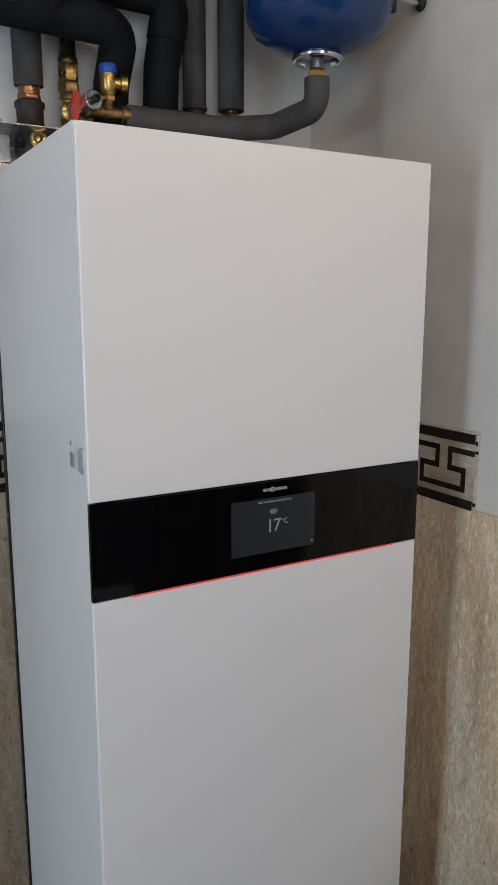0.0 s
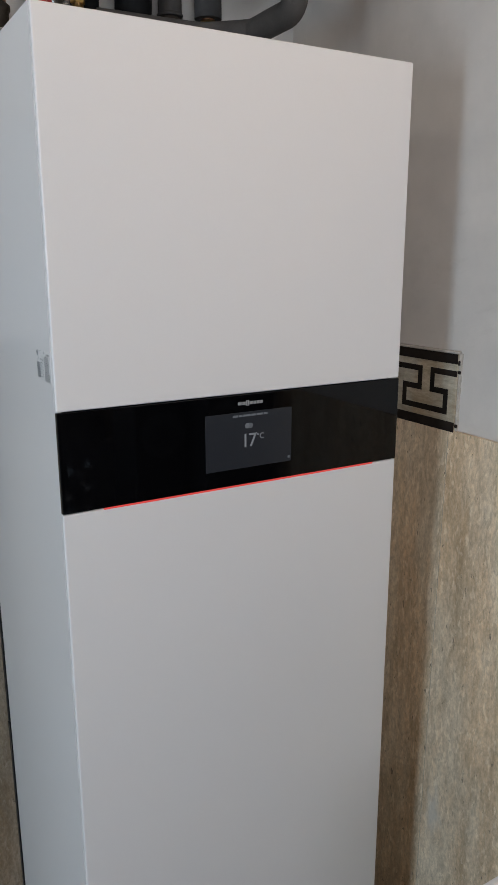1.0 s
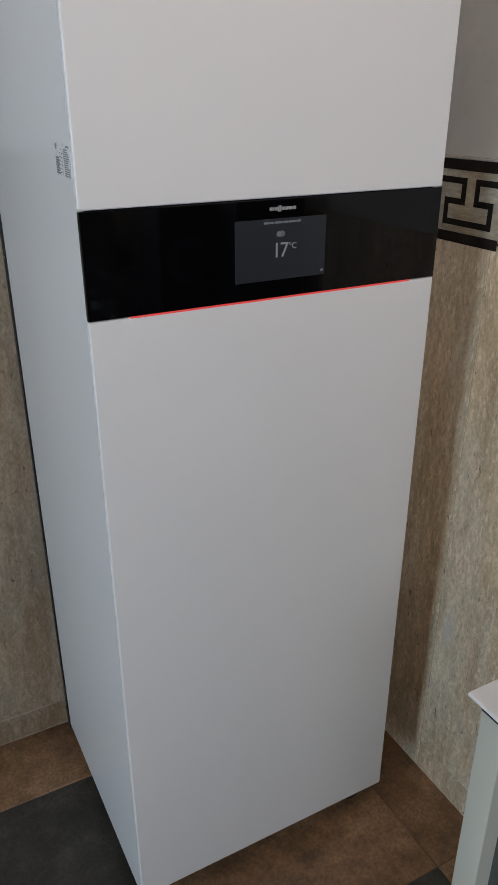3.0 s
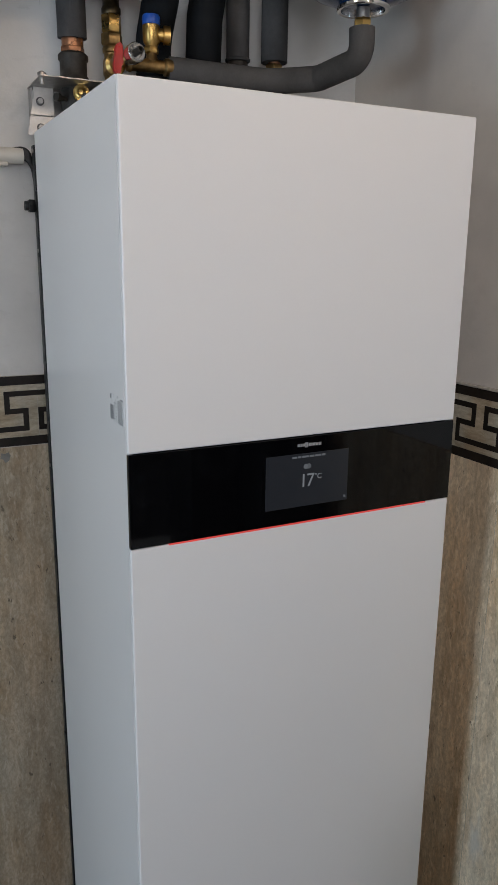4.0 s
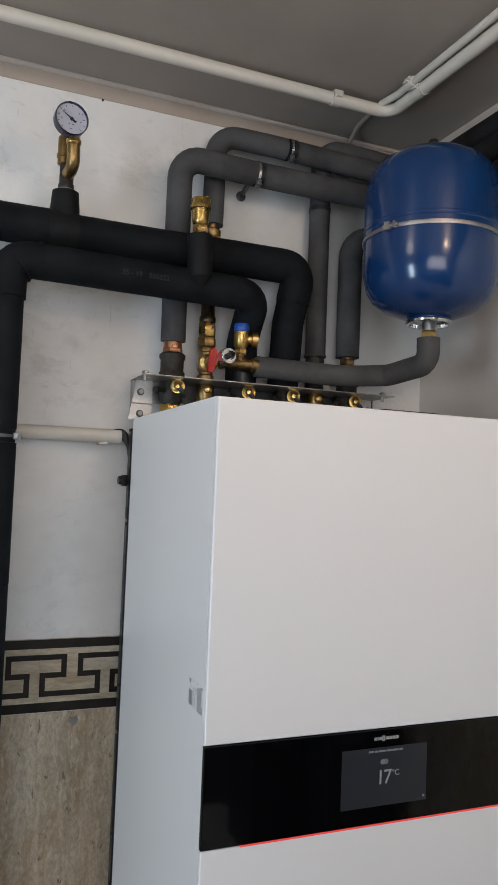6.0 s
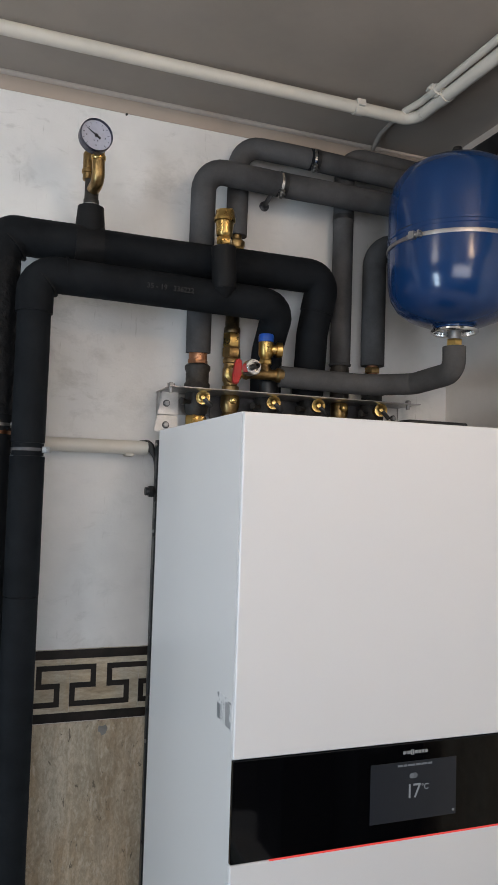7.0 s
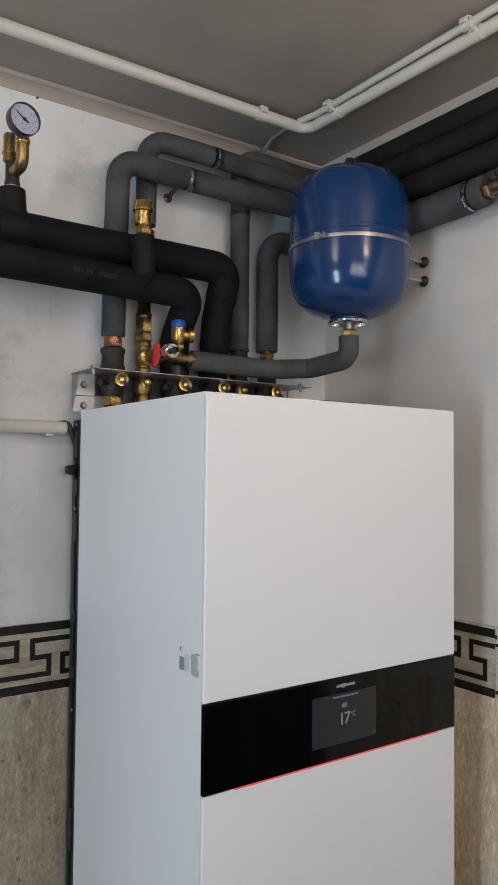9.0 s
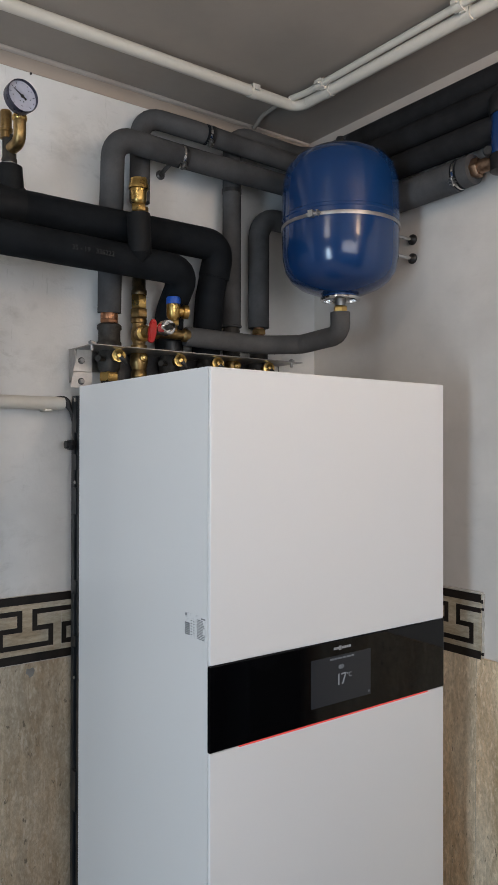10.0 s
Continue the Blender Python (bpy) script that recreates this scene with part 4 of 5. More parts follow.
part("iron_coupling", lathe(shape(), [(0.026, 1.981), (0.0285, 1.985), (0.0285, 1.996), (0.0255, 2.000), (0.0255, 2.024), (0.0285, 2.028), (0.0285, 2.036), (0.024, 2.040)], Matrix.Translation((X1, YV, 0)), 28), M_IRON, u1, "dark malleable iron coupling")
part("hexagon", nut(shape(), 0.0225, 0.012, Matrix.Translation((X1, YV, 2.040))), M_COPPER, u1)
part("copper_end", lathe(shape(), [(0.0205, 2.050), (0.0205, 2.068)], Matrix.Translation((X1, YV, 0)), 24), M_COPPER, u1)
u6 = thing("pipe_union", (X6, 0.555, 1.981), "copper pipe end with a brass hexagon", "fitting")
part("copper_end", lathe(shape(), [(0.0135, 2.045), (0.0135, 2.074)], Matrix.Translation((X6, 0.555, 0)), 24), M_COPPER, u6)
part("sleeve", lathe(shape(), [(0.0235, 1.9802), (0.0250, 1.984), (0.0250, 2.040), (0.021, 2.050)], Matrix.Translation((X6, 0.555, 0)), 24), M_IRON, u6)
part("hexagon", nut(shape(), 0.0195, 0.014, Matrix.Translation((X6, 0.555, 2.054))), M_BRASS_OLD, u6)
u5 = thing("pipe_union", (X5, YV, 1.981), "grey sleeved pipe end above the rail", "fitting")
part("sleeve", lathe(shape(), [(0.0215, 1.9805), (0.0225, 1.984), (0.0225, 2.058), (0.020, 2.066)], Matrix.Translation((X5, YV + 0.002, 0)), 24), M_IRON, u5)
for x in (X3, X4):
    s = thing("pipe_union", (x, YV, 1.981), "black sleeved pipe end on the rail", "fitting")
    part("sleeve", lathe(shape(), [(0.025, 1.9800), (0.0265, 1.984), (0.0265, 2.010), (0.024, 2.012)], Matrix.Translation((x, YV - 0.008, 0)), 24), M_BLACK, s)

# check valve and ball valve with red lever over the second outlet
ck = thing("check_valve", (X2, YV, 1.981), "brass check valve and ball valve with a red lever", "valve")
up = Matrix.Translation((X2, YV, 0))
part("lower_body", lathe(shape(), [(0.0160, 1.981), (0.0195, 1.985), (0.0195, 1.996), (0.0158, 1.999), (0.0158, 2.004), (0.0188, 2.010), (0.0188, 2.034), (0.0160, 2.040), (0.0160, 2.048), (0.0188, 2.050), (0.0188, 2.058), (0.0165, 2.062)], up, 28), M_BRASS_OLD, ck)
part("hexagon", nut(shape(), 0.0212, 0.022, Matrix.Translation((X2, YV, 2.062))), M_BRASS_OLD, ck)
part("long_hexagon", nut(shape(), 0.0196, 0.033, Matrix.Translation((X2, YV, 2.0845))), M_BRASS, ck)
# dark brass here carries the shade under the black pipes
part("upper_body", lathe(shape(), [(0.0175, 2.117), (0.0185, 2.120), (0.0185, 2.128), (0.0160, 2.132), (0.0150, 2.215)], up, 28), M_BRASS_DARK, ck)
part("upper_pipe", lathe(shape(), [(0.0125, 2.20), (0.0125, 2.30)], Matrix.Translation((0.169, YV, 0)), 20), M_BRASS_OLD, ck)
part("upper_hexagon", nut(shape(), 0.0205, 0.017, Matrix.Translation((0.170, YV, 2.297))), M_BRASS, ck)
part("upper_cap", lathe(shape(), [(0.0170, 2.314), (0.0185, 2.318), (0.0185, 2.328), (0.011, 2.333), (0.011, 2.345)], Matrix.Translation((0.170, YV, 0)), 24), M_BRASS_OLD, ck)
dirv = Vector((-0.12, -1, 0)).normalized()
cock_at = Vector((X2 - 0.004, YV - 0.014, 2.020))
part("side_outlet", lathe(shape(), [(0.0165, 0.0), (0.0165, 0.016), (0.0195, 0.018), (0.0195, 0.030), (0.0125, 0.034), (0.0125, 0.074)], axis_to(cock_at, dirv), 24), M_BRASS, ck)
handle_c = Vector((0.146, 0.452, 2.018))
bm = shape()
prism(bm, [(-0.0085, -0.030), (0.0065, -0.031), (0.0095, -0.022), (0.0085, -0.006), (0.0105, 0.006), (0.0085, 0.020), (0.0035, 0.028), (-0.0050, 0.028), (-0.0105, 0.018), (-0.0095, 0.004), (-0.0110, -0.010)], Matrix.Translation(handle_c + Vector((0, 0.012, 0))) @ FACE @ pose(0, 0, 0, 0, 0, -8) @ Matrix.Diagonal((0.78, 0.92, 1, 1)), 0.012)
bmesh.ops.bevel(bm, geom=bm.edges[:], offset=0.002, segments=2, affect="EDGES")
part("red_lever", bm, M_RED, ck, "red painted butterfly lever")
nip = shape()
nd = Vector((0.10, -1, 0.06)).normalized()
na = Vector((0.168, 0.470, 2.022))
lathe(nip, [(0.012, 0.0), (0.012, 0.018), (0.0165, 0.020), (0.0175, 0.024), (0.0175, 0.042), (0.0155, 0.044), (0.0105, 0.044), (0.0100, 0.038)], axis_to(na, nd), 24)
hose = part("hose_nipple", nip, M_CHROME, ck, "chromed hose nipple")
part("nipple_stem", lathe(shape(), [(0.0062, 0.036), (0.0066, 0.056), (0.0058, 0.060), (0.0040, 0.060), (0.0038, 0.050)], axis_to(na, nd), 18), M_IRON, hose)

# safety group with a blue cap, in front of the third outlet
sg = thing("safety_valve", (0.228, 0.496, 1.99), "brass safety valve with a blue cap on a tee", "valve")
SX, SY = 0.226, 0.500
up = Matrix.Translation((SX, SY, 0))
part("tee_body", lathe(lathe(shape(), [(0.0135, -0.052), (0.0150, -0.046), (0.0120, -0.040), (0.0120, 0.020), (0.0165, 0.024), (0.0165, 0.036), (0.0145, 0.040)], axis_to((SX + 0.002, SY - 0.002, 2.021), (1, -0.06, 0)), 24), [(0.0125, 2.015), (0.0125, 2.034), (0.0105, 2.037), (0.0105, 2.044)], up, 24), M_BRASS_OLD, sg)
part("hexagon", nut(shape(), 0.0145, 0.012, Matrix.Translation((SX, SY, 2.043))), M_BRASS, sg)
part("valve_body", lathe(shape(), [(0.0115, 2.054), (0.0125, 2.058), (0.0165, 2.064), (0.0165, 2.092), (0.0145, 2.094)], up, 28), M_BRASS, sg)
part("outlet", lathe(shape(), [(0.0120, 0.0), (0.0120, 0.018), (0.0170, 0.020), (0.0170, 0.032), (0.0125, 0.033), (0.0120, 0.026)], axis_to((SX + 0.004, SY, 2.077), (1, -0.25, 0)), 24), M_BRASS, sg)
bm = lathe(shape(), [(0.0160, 2.093), (0.0172, 2.095), (0.0172, 2.106), (0.0155, 2.110), (0.0, 2.111)], up, 24)
part("cap", bm, M_BLUECAP, sg, "blue plastic cap")

# automatic air vent on the branch
vent = thing("air_vent", (0.103, 0.446, 2.262), "brass automatic air vent on a black foam pipe", "air vent")
up = Matrix.Translation((0.1035, 0.446, 0))
part("base_hexagon", nut(shape(), 0.0165, 0.016, Matrix.Translation((0.1035, 0.446, 2.278))), M_BRASS, vent)
part("thread", lathe(shape(), [(0.0105, 2.262), (0.0105, 2.280)], up, 20), M_BRASS_OLD, vent)
part("vent_body", lathe(shape(), [(0.0115, 2.293), (0.0165, 2.298), (0.0175, 2.304), (0.0190, 2.326), (0.0225, 2.328), (0.0225, 2.336), (0.0205, 2.340), (0.0195, 2.350), (0.0, 2.351)], up, 28), M_BRASS, vent)
part("vent_cap", lathe(shape(), [(0.0065, 2.349), (0.0065, 2.354), (0.0, 2.355)], Matrix.Translation((0.113, 0.440, 0)), 12), M_BRASS_OLD, vent)

# ---- pressure gauge ----
gx, gy = -0.166, 0.508
gauge = thing("pressure_gauge", (gx, gy, 2.336), "round pressure gauge with white dial on a brass tee", "gauge")
up = Matrix.Translation((gx, gy, 0))
part("nipple", lathe(shape(), [(0.0140, 2.334), (0.0140, 2.346)], up, 20), M_ZINC, gauge)
part("stem", lathe(shape(), [(0.0152, 2.343), (0.0158, 2.346), (0.0158, 2.351), (0.0142, 2.354), (0.0142, 2.392), (0.0128, 2.400)], up, 24), M_IRON, gauge, "dark tarnished stem")
part("stop_valve", lathe(shape(), [(0.0118, 2.392), (0.0118, 2.404), (0.0140, 2.406), (0.0140, 2.412), (0.0118, 2.414), (0.0122, 2.446), (0.0100, 2.450)], Matrix.Translation((gx - 0.008, gy - 0.002, 0)), 24), M_BRASS_OLD, gauge, "dull brass stop valve")
elbow = rounded([(gx + 0.002, gy - 0.008, 2.372), (gx + 0.006, gy - 0.046, 2.374), (gx + 0.004, gy - 0.050, 2.426)], 0.024)
part("elbow", sweep(shape(), elbow, 0.0128, 20), M_BRASS_OLD, gauge)
part("ring", lathe(shape(), [(0.0135, 2.416), (0.0150, 2.418), (0.0150, 2.424), (0.0135, 2.426)], Matrix.Translation((gx + 0.004, gy - 0.050, 0)), 20), M_BRASS, gauge)
part("hexagon", nut(shape(), 0.0125, 0.012, Matrix.Translation((gx + 0.004, gy - 0.050, 2.426))), M_BRASS, gauge)
part("inlet", lathe(shape(), [(0.0085, 0), (0.0085, 0.030)], axis_to((gx + 0.002, gy - 0.050, 2.4365), (-0.2, -1, 0.1)), 16), M_BRASS, gauge)
gd = Vector((0.14, -1, 0.02)).normalized()
gc = Vector((-0.177, 0.424, 2.4425))
gm = axis_to(gc, gd)
case = part("gauge_case", lathe(shape(), [(0.0270, -0.003), (0.0312, 0.000), (0.0320, 0.012), (0.0322, 0.020), (0.0312, 0.0225), (0.0300, 0.020), (0.0300, 0.012)], gm, 40), M_CASE, gauge, "dark violet-grey gauge case")
part("dial", lathe(shape(), [(0.0, 0.0145), (0.0301, 0.0145), (0.0301, 0.0155), (0.0, 0.0156)], gm, 40), M_DIAL, gauge, "white dial")
upv = Vector((0, 0, 1))
upv = (upv - gd * upv.dot(gd)).normalized()
rightv = upv.cross(gd)
DIALM = Matrix((rightv, upv, gd)).transposed().to_4x4()
DIALM.translation = gc
bm = shape()
for i in range(11):
    ang = radians(225 - 27 * i)
    long = 0.0042 if i % 2 == 0 else 0.0026
    m = DIALM @ Matrix.Rotation(ang, 4, "Z") @ Matrix.Translation((0.0270 - long / 2, 0, 0.0160))
    bmesh.ops.create_cube(bm, size=1.0, matrix=m @ Matrix.Diagonal((long, 0.0007, 0.0006, 1)))
for px, py, w, h in ((-0.019, -0.002, 0.003, 0.0035), (-0.014, 0.014, 0.003, 0.0035), (0.014, 0.014, 0.003, 0.0035), (0.018, -0.002, 0.003, 0.0035), (-0.004, -0.010, 0.003, 0.003), (0.003, -0.010, 0.004, 0.003), (0, -0.019, 0.005, 0.0018)):
    bmesh.ops.create_cube(bm, size=1.0, matrix=DIALM @ Matrix.Translation((px, py, 0.0160)) @ Matrix.Diagonal((w * 0.55, h * 0.6, 0.0006, 1)))
part("dial_marks", bm, M_MARK, gauge)
needle = shape()
prism(needle, [(-0.010, -0.0022), (-0.0095, 0.0022), (0.0, 0.0016), (0.0215, 0.0004), (0.0215, -0.0004), (0.0, -0.0016)], DIALM @ Matrix.Translation((0.0, 0.0, 0.0172)) @ Matrix.Rotation(radians(148), 4, "Z"), 0.0008)
lathe(needle, [(0.0032, 0.0160), (0.0032, 0.0190), (0.0, 0.0193)], gm, 14)
part("needle", needle, M_MARK, gauge, "black needle")

# ---- filter at the end of the lowest east-wall pipe ----
flt = thing("water_filter", (RW, -0.05, 2.36), "blue-bodied filter with black caps on a brass union", "filter")
part("union", nut(lathe(shape(), [(0.016, -0.02), (0.016, 0.06)], axis_to((RW, 0.020, 2.382), (0, -1, 0)), 20), 0.0225, 0.020, axis_to((RW, 0.014, 2.382), (0, -1, 0))), M_RUSTY, flt, "copper-coloured union")
part("cup", lathe(shape(), [(0.028, 2.385), (0.030, 2.392), (0.030, 2.470), (0.028, 2.476)], Matrix.Translation((RW - 0.005, -0.072, 0)), 32), M_BLUE, flt, "blue filter cup")
part("top_cap", lathe(shape(), [(0.032, 2.474), (0.034, 2.478), (0.034, 2.506), (0.030, 2.516), (0.012, 2.518)], Matrix.Translation((RW - 0.005, -0.072, 0)), 32), M_BLACK, flt, "black top cap")
part("base_cap", lathe(shape(), [(0.020, 2.348), (0.031, 2.352), (0.032, 2.380), (0.030, 2.388)], Matrix.Translation((RW - 0.005, -0.072, 0)), 32), M_BLACK, flt, "black base cap")
part("knob", lathe(shape(), [(0.010, 0), (0.0115, 0.004), (0.0115, 0.018), (0.009, 0.021)], axis_to((RW - 0.014, -0.040, 2.398), (-1, -0.4, 0)), 18), M_BLACK, flt, "small black knob")

# ---- conduits ----


def conduit(path, r, label, bend=0.035, material=None):
    t = thing("conduit", path[0], label, "conduit", "painted conduits")
    part("tube", sweep(shape(), rounded(path, bend), r, 22), material or M_CONDUIT, t)
    return t


def saddle(t, at, direction, r, up):
    """A snap-on conduit clip with two small ears."""
    d, u = Vector(direction).normalized(), Vector(up).normalized()
    s = d.cross(u)
    rot = Matrix((d, s, u)).transposed().to_4x4()
    rot.translation = Vector(at)
    bm = band(shape(), at, direction, r, 0.021, 0.0030, 20)
    for o in (-1, 1):
        bmesh.ops.create_cube(bm, size=1.0, matrix=rot @ Matrix.Translation((0, o * (r + 0.002), r * 0.55)) @ Matrix.Diagonal((0.021, 0.004, r * 1.0, 1)))
        bmesh.ops.create_cube(bm, size=1.0, matrix=rot @ Matrix.Translation((0, o * (r + 0.0050), -0.001)) @ Matrix.Diagonal((0.013, 0.008, 0.004, 1)))
    part("clip", bm, M_CONDUIT, t)


CX, CY, CZ = 0.528, 0.398, 2.6095
c1 = conduit([(WEST + 0.001, 0.400, CZ), (-0.35, 0.400, CZ), (CX, CY, CZ), (0.585, SOUTH + 0.001, CZ)], 0.0135, "cream painted conduit bending along the ceiling")
saddle(c1, (0.386, 0.3985, CZ), (1, 0, 0), 0.0125, (0, 0, 1))
saddle(c1, (-0.72, 0.400, CZ), (1, 0, 0), 0.0125, (0, 0, 1))
for y in (0.285, -0.113, -0.60):
    saddle(c1, (CX + (CY - y) * 0.0168, y, CZ), (0, 1, 0), 0.0125, (0, 0, 1))
for p, d in (((CX - 0.035, CY, CZ), (1, 0, 0)), ((CX, CY - 0.038, CZ), (0, 1, 0))):
    part("sleeve_edge", band(shape(), p, d, 0.0124, 0.003, 0.0012), M_CONDUIT, c1)
c2 = conduit([(0.498, 0.392, CEIL - 0.020), (0.508, 0.34, CEIL - 0.020), (0.534, SOUTH + 0.001, CEIL - 0.020)], 0.0078, "thin cream painted conduit beside a thicker one on the ceiling")
for y in (0.290, -0.108, -0.60):
    saddle(c2, (0.508 + (0.34 - y) * 0.0078, y, CEIL - 0.020), (0, 1, 0), 0.0085, (0, 0, 1))
# ceiling colour, not conduit cream: this cable's shade is in its paint
conduit([(0.522, 0.412, CEIL - 0.012), (0.512, 0.46, CEIL - 0.007), (0.518, 0.53, CEIL - 0.006), (0.528, 0.585, CEIL - 0.020)], 0.0056, "thin painted cable from the conduit bend to the wall", material=M_CEILING)
c4 = conduit([(WEST + 0.001, 0.591, 1.848), (-0.012, 0.590, 1.851)], 0.0152, "cream painted conduit fixed along the north wall")
part("clip", cuboid(shape(), (-0.060, 0.578, 1.8315), (-0.042, 0.612, 1.8375), 0.0015), M_CONDUIT, c4)
saddle(c4, (-0.80, 0.591, 1.848), (1, 0, 0), 0.0128, (0, 1, 0))
cab = thing("cable", (-0.012, 0.590, 1.855), "black cables running from the conduit behind the unit", "cable")
for o in (-0.009, -0.004, 0.001, 0.006, 0.010):
    part("strand", sweep(shape(), rounded([(-0.03, 0.588 + o * 0.3, 1.856 + o * 0.6), (-0.004, 0.586, 1.856 + o), (0.006, 0.578 + o * 0.4, 1.825), (0.007, 0.566, 1.795)], [0.016, 0.02]), 0.0048, 10), M_BLACK, cab)

# ---- ceiling lamp ----
cl = thing("ceiling_light", (BULB[0], BULB[1], CEIL), "bare warm bulb in a white socket on the ceiling", "lamp")
part("socket", lathe(shape(), [(0.020, BULB[2] + 0.050), (0.024, BULB[2] + 0.060), (0.026, CEIL - 0.030), (0.045, CEIL - 0.020), (0.048, CEIL - 0.0005)], Matrix.Translation((BULB[0], BULB[1], 0)), 24), M_FRAME, cl)
bulb = part("bulb", lathe(shape(), [(0.0, -0.048), (0.018, -0.045), (0.034, -0.030), (0.040, -0.008), (0.037, 0.012), (0.026, 0.032), (0.018, 0.052)], Matrix.Translation(BULB), 28), M_BULB, cl, "glowing warm glass bulb")
bulb.visible_shadow = False
cl = thing("ceiling_light", (GLOBE[0], GLOBE[1], CEIL), "white glass globe lamp on the ceiling", "lamp")
part("base_plate", lathe(shape(), [(0.060, CEIL - 0.022), (0.064, CEIL - 0.018), (0.064, CEIL - 0.0005)], Matrix.Translation((GLOBE[0], GLOBE[1], 0)), 32), M_FRAME, cl)
bulb = part("globe", lathe(shape(), [(0.130 * math.sin(math.pi * k / 18), -0.130 * math.cos(math.pi * k / 18)) for k in range(18)] + [(0.055, 0.120)], Matrix.Translation(GLOBE), 32), M_GLOBE, cl, "glowing white glass globe")
bulb.visible_shadow = False

# ---- white appliance beside the east wall ----
ap = thing("washing_machine", (0.545, -0.76, FLOOR), "white appliance with a pale grey cabinet and slotted back", "appliance")
AX, AY0, AY1, AZ = 0.345, -1.05, -0.462, 0.795
part("lid", cuboid(shape(), (0.326, -1.075, 0.8162), (0.750, -0.452, 0.8215), 0.0012, 2), M_APPLIANCE, ap, "glossy white lid", 8)
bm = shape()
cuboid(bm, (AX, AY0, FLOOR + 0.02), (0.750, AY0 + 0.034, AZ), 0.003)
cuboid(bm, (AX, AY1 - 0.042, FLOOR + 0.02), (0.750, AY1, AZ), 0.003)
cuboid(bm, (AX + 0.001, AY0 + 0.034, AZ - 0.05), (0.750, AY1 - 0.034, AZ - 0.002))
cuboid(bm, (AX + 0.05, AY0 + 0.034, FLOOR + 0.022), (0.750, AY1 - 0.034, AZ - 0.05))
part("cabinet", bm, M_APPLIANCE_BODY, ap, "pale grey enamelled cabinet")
backp = part("back_panel", cuboid(shape(), (AX + 0.028, AY0 + 0.0345, FLOOR + 0.03), (AX + 0.0495, AY1 - 0.0345, AZ - 0.0505)), M_APPLIANCE_BACK, ap, "darker grey recessed back panel")
for i in range(14):
    z = AZ - 0.16 - i * 0.040
    part("slot", cuboid(shape(), (AX + 0.0265, AY1 - 0.066, z), (AX + 0.0285, AY1 - 0.058, z + 0.024), 0.0006), M_MARK, backp)
# black blocks fill the slit below the lid in place of its shade
bm = shape()
for lo, hi in (((AX - 0.004, AY1 - 0.10, AZ + 0.001), (AX + 0.03, AY1 - 0.004, 0.8160)), ((AX + 0.05, AY0 + 0.01, AZ + 0.001), (0.740, AY1 - 0.012, 0.8161))):
    cuboid(bm, lo, hi)
part("lid_gap", bm, M_BLACK, ap)
for x in (AX + 0.05, 0.70):
    for y in (AY0 + 0.05, AY1 - 0.05):
        part("foot", lathe(shape(), [(0.02, 0), (0.02, 0.012), (0.01, 0.014), (0.01, 0.024)], Matrix.Translation((x, y, FLOOR)), 14), M_BLACK, ap)

# ---- unseen dark things, guessed from reflections and added to darken the glass ----


def emblem_box(x0, x1, y0, y1, height, cx, cz, label):
    """Dark carton with a round pale ring emblem on its north side."""
    b = thing("carton", ((x0 + x1) / 2, (y0 + y1) / 2, 0.8215), label, "box", "dark cartons on the appliance")
    part("body", cuboid(shape(), (x0, y0, 0.8216), (x1, y1, 0.8216 + height), 0.004), M_CARTON, b)
    bm = shape()
    m = axis_to((cx, y1 + 0.0004, cz), (0, 1, 0))
    for r0, r1 in ((0.056, 0.060), (0.034, 0.037)):
        lathe(bm, [(r0, 0), (r1, 0), (r1, 0.0008), (r0, 0.0008), (r0, 0.0001)], m, 32)
    for k in range(10):
        a = 2 * math.pi * k / 10
        bmesh.ops.create_cube(bm, size=1.0, matrix=m @ Matrix.Rotation(a, 4, "Z") @ Matrix.Translation((0.046, 0, 0.0005)) @ Matrix.Diagonal((0.010, 0.007, 0.0008, 1)))
    part("emblem", bm, M_EMBLEM, b, "round pale ring emblem")
    return b


emblem_box(0.395, 0.535, -0.90, -0.735, 0.46, 0.470, 1.150, "dark carton with a round emblem on a white lid")
emblem_box(0.545, 0.735, -0.84, -0.625, 0.48, 0.600, 1.185, "wider dark carton with a round emblem on a white lid")


def sack(x, y, rx, ry, h, seed, base, rest):
    """A crumpled sack: a creased ball drawn in to a neck."""
    t = thing("sack", (x, y, base), "crumpled glossy black plastic sack " + rest, "sack", "black sacks")
    bm = shape()
    bmesh.ops.create_icosphere(bm, subdivisions=5, radius=1.0)
    for v in bm.verts:
        d = v.co.normalized()
        k = 1 + 0.10 * noise.noise(d * 2.1 + Vector((seed, 0, 0))) + 0.16 * abs(noise.noise(d * 5.3 + Vector((0, seed, 0)))) + 0.15 * abs(noise.noise(d * 9 + Vector((seed, seed, 0)))) - 0.09 * abs(noise.noise(d * 17 + Vector((0, 0, seed))))
        w = 1.0 - 0.55 * max(0.0, d.z) ** 3
        v.co = Vector((d.x * rx * k * w, d.y * ry * k * w, max(0.0, h * (0.5 + 0.5 * d.z * (1.0 if d.z < 0 else k)))))
        v.co += Vector((x, y, base))
    part("bag", bm, M_SACK, t)


sack(0.535, -0.995, 0.185, 0.080, 0.31, 3.0, 0.8217, "on the appliance lid")
# floor sacks are added to keep the bright wall out of the glass
sack(0.47, -1.55, 0.25, 0.25, 0.98, 1.0, FLOOR, "added on the floor to darken reflections in the glass")
sack(0.50, -2.03, 0.26, 0.26, 1.25, 4.0, FLOOR, "added on the floor to darken reflections in the glass")
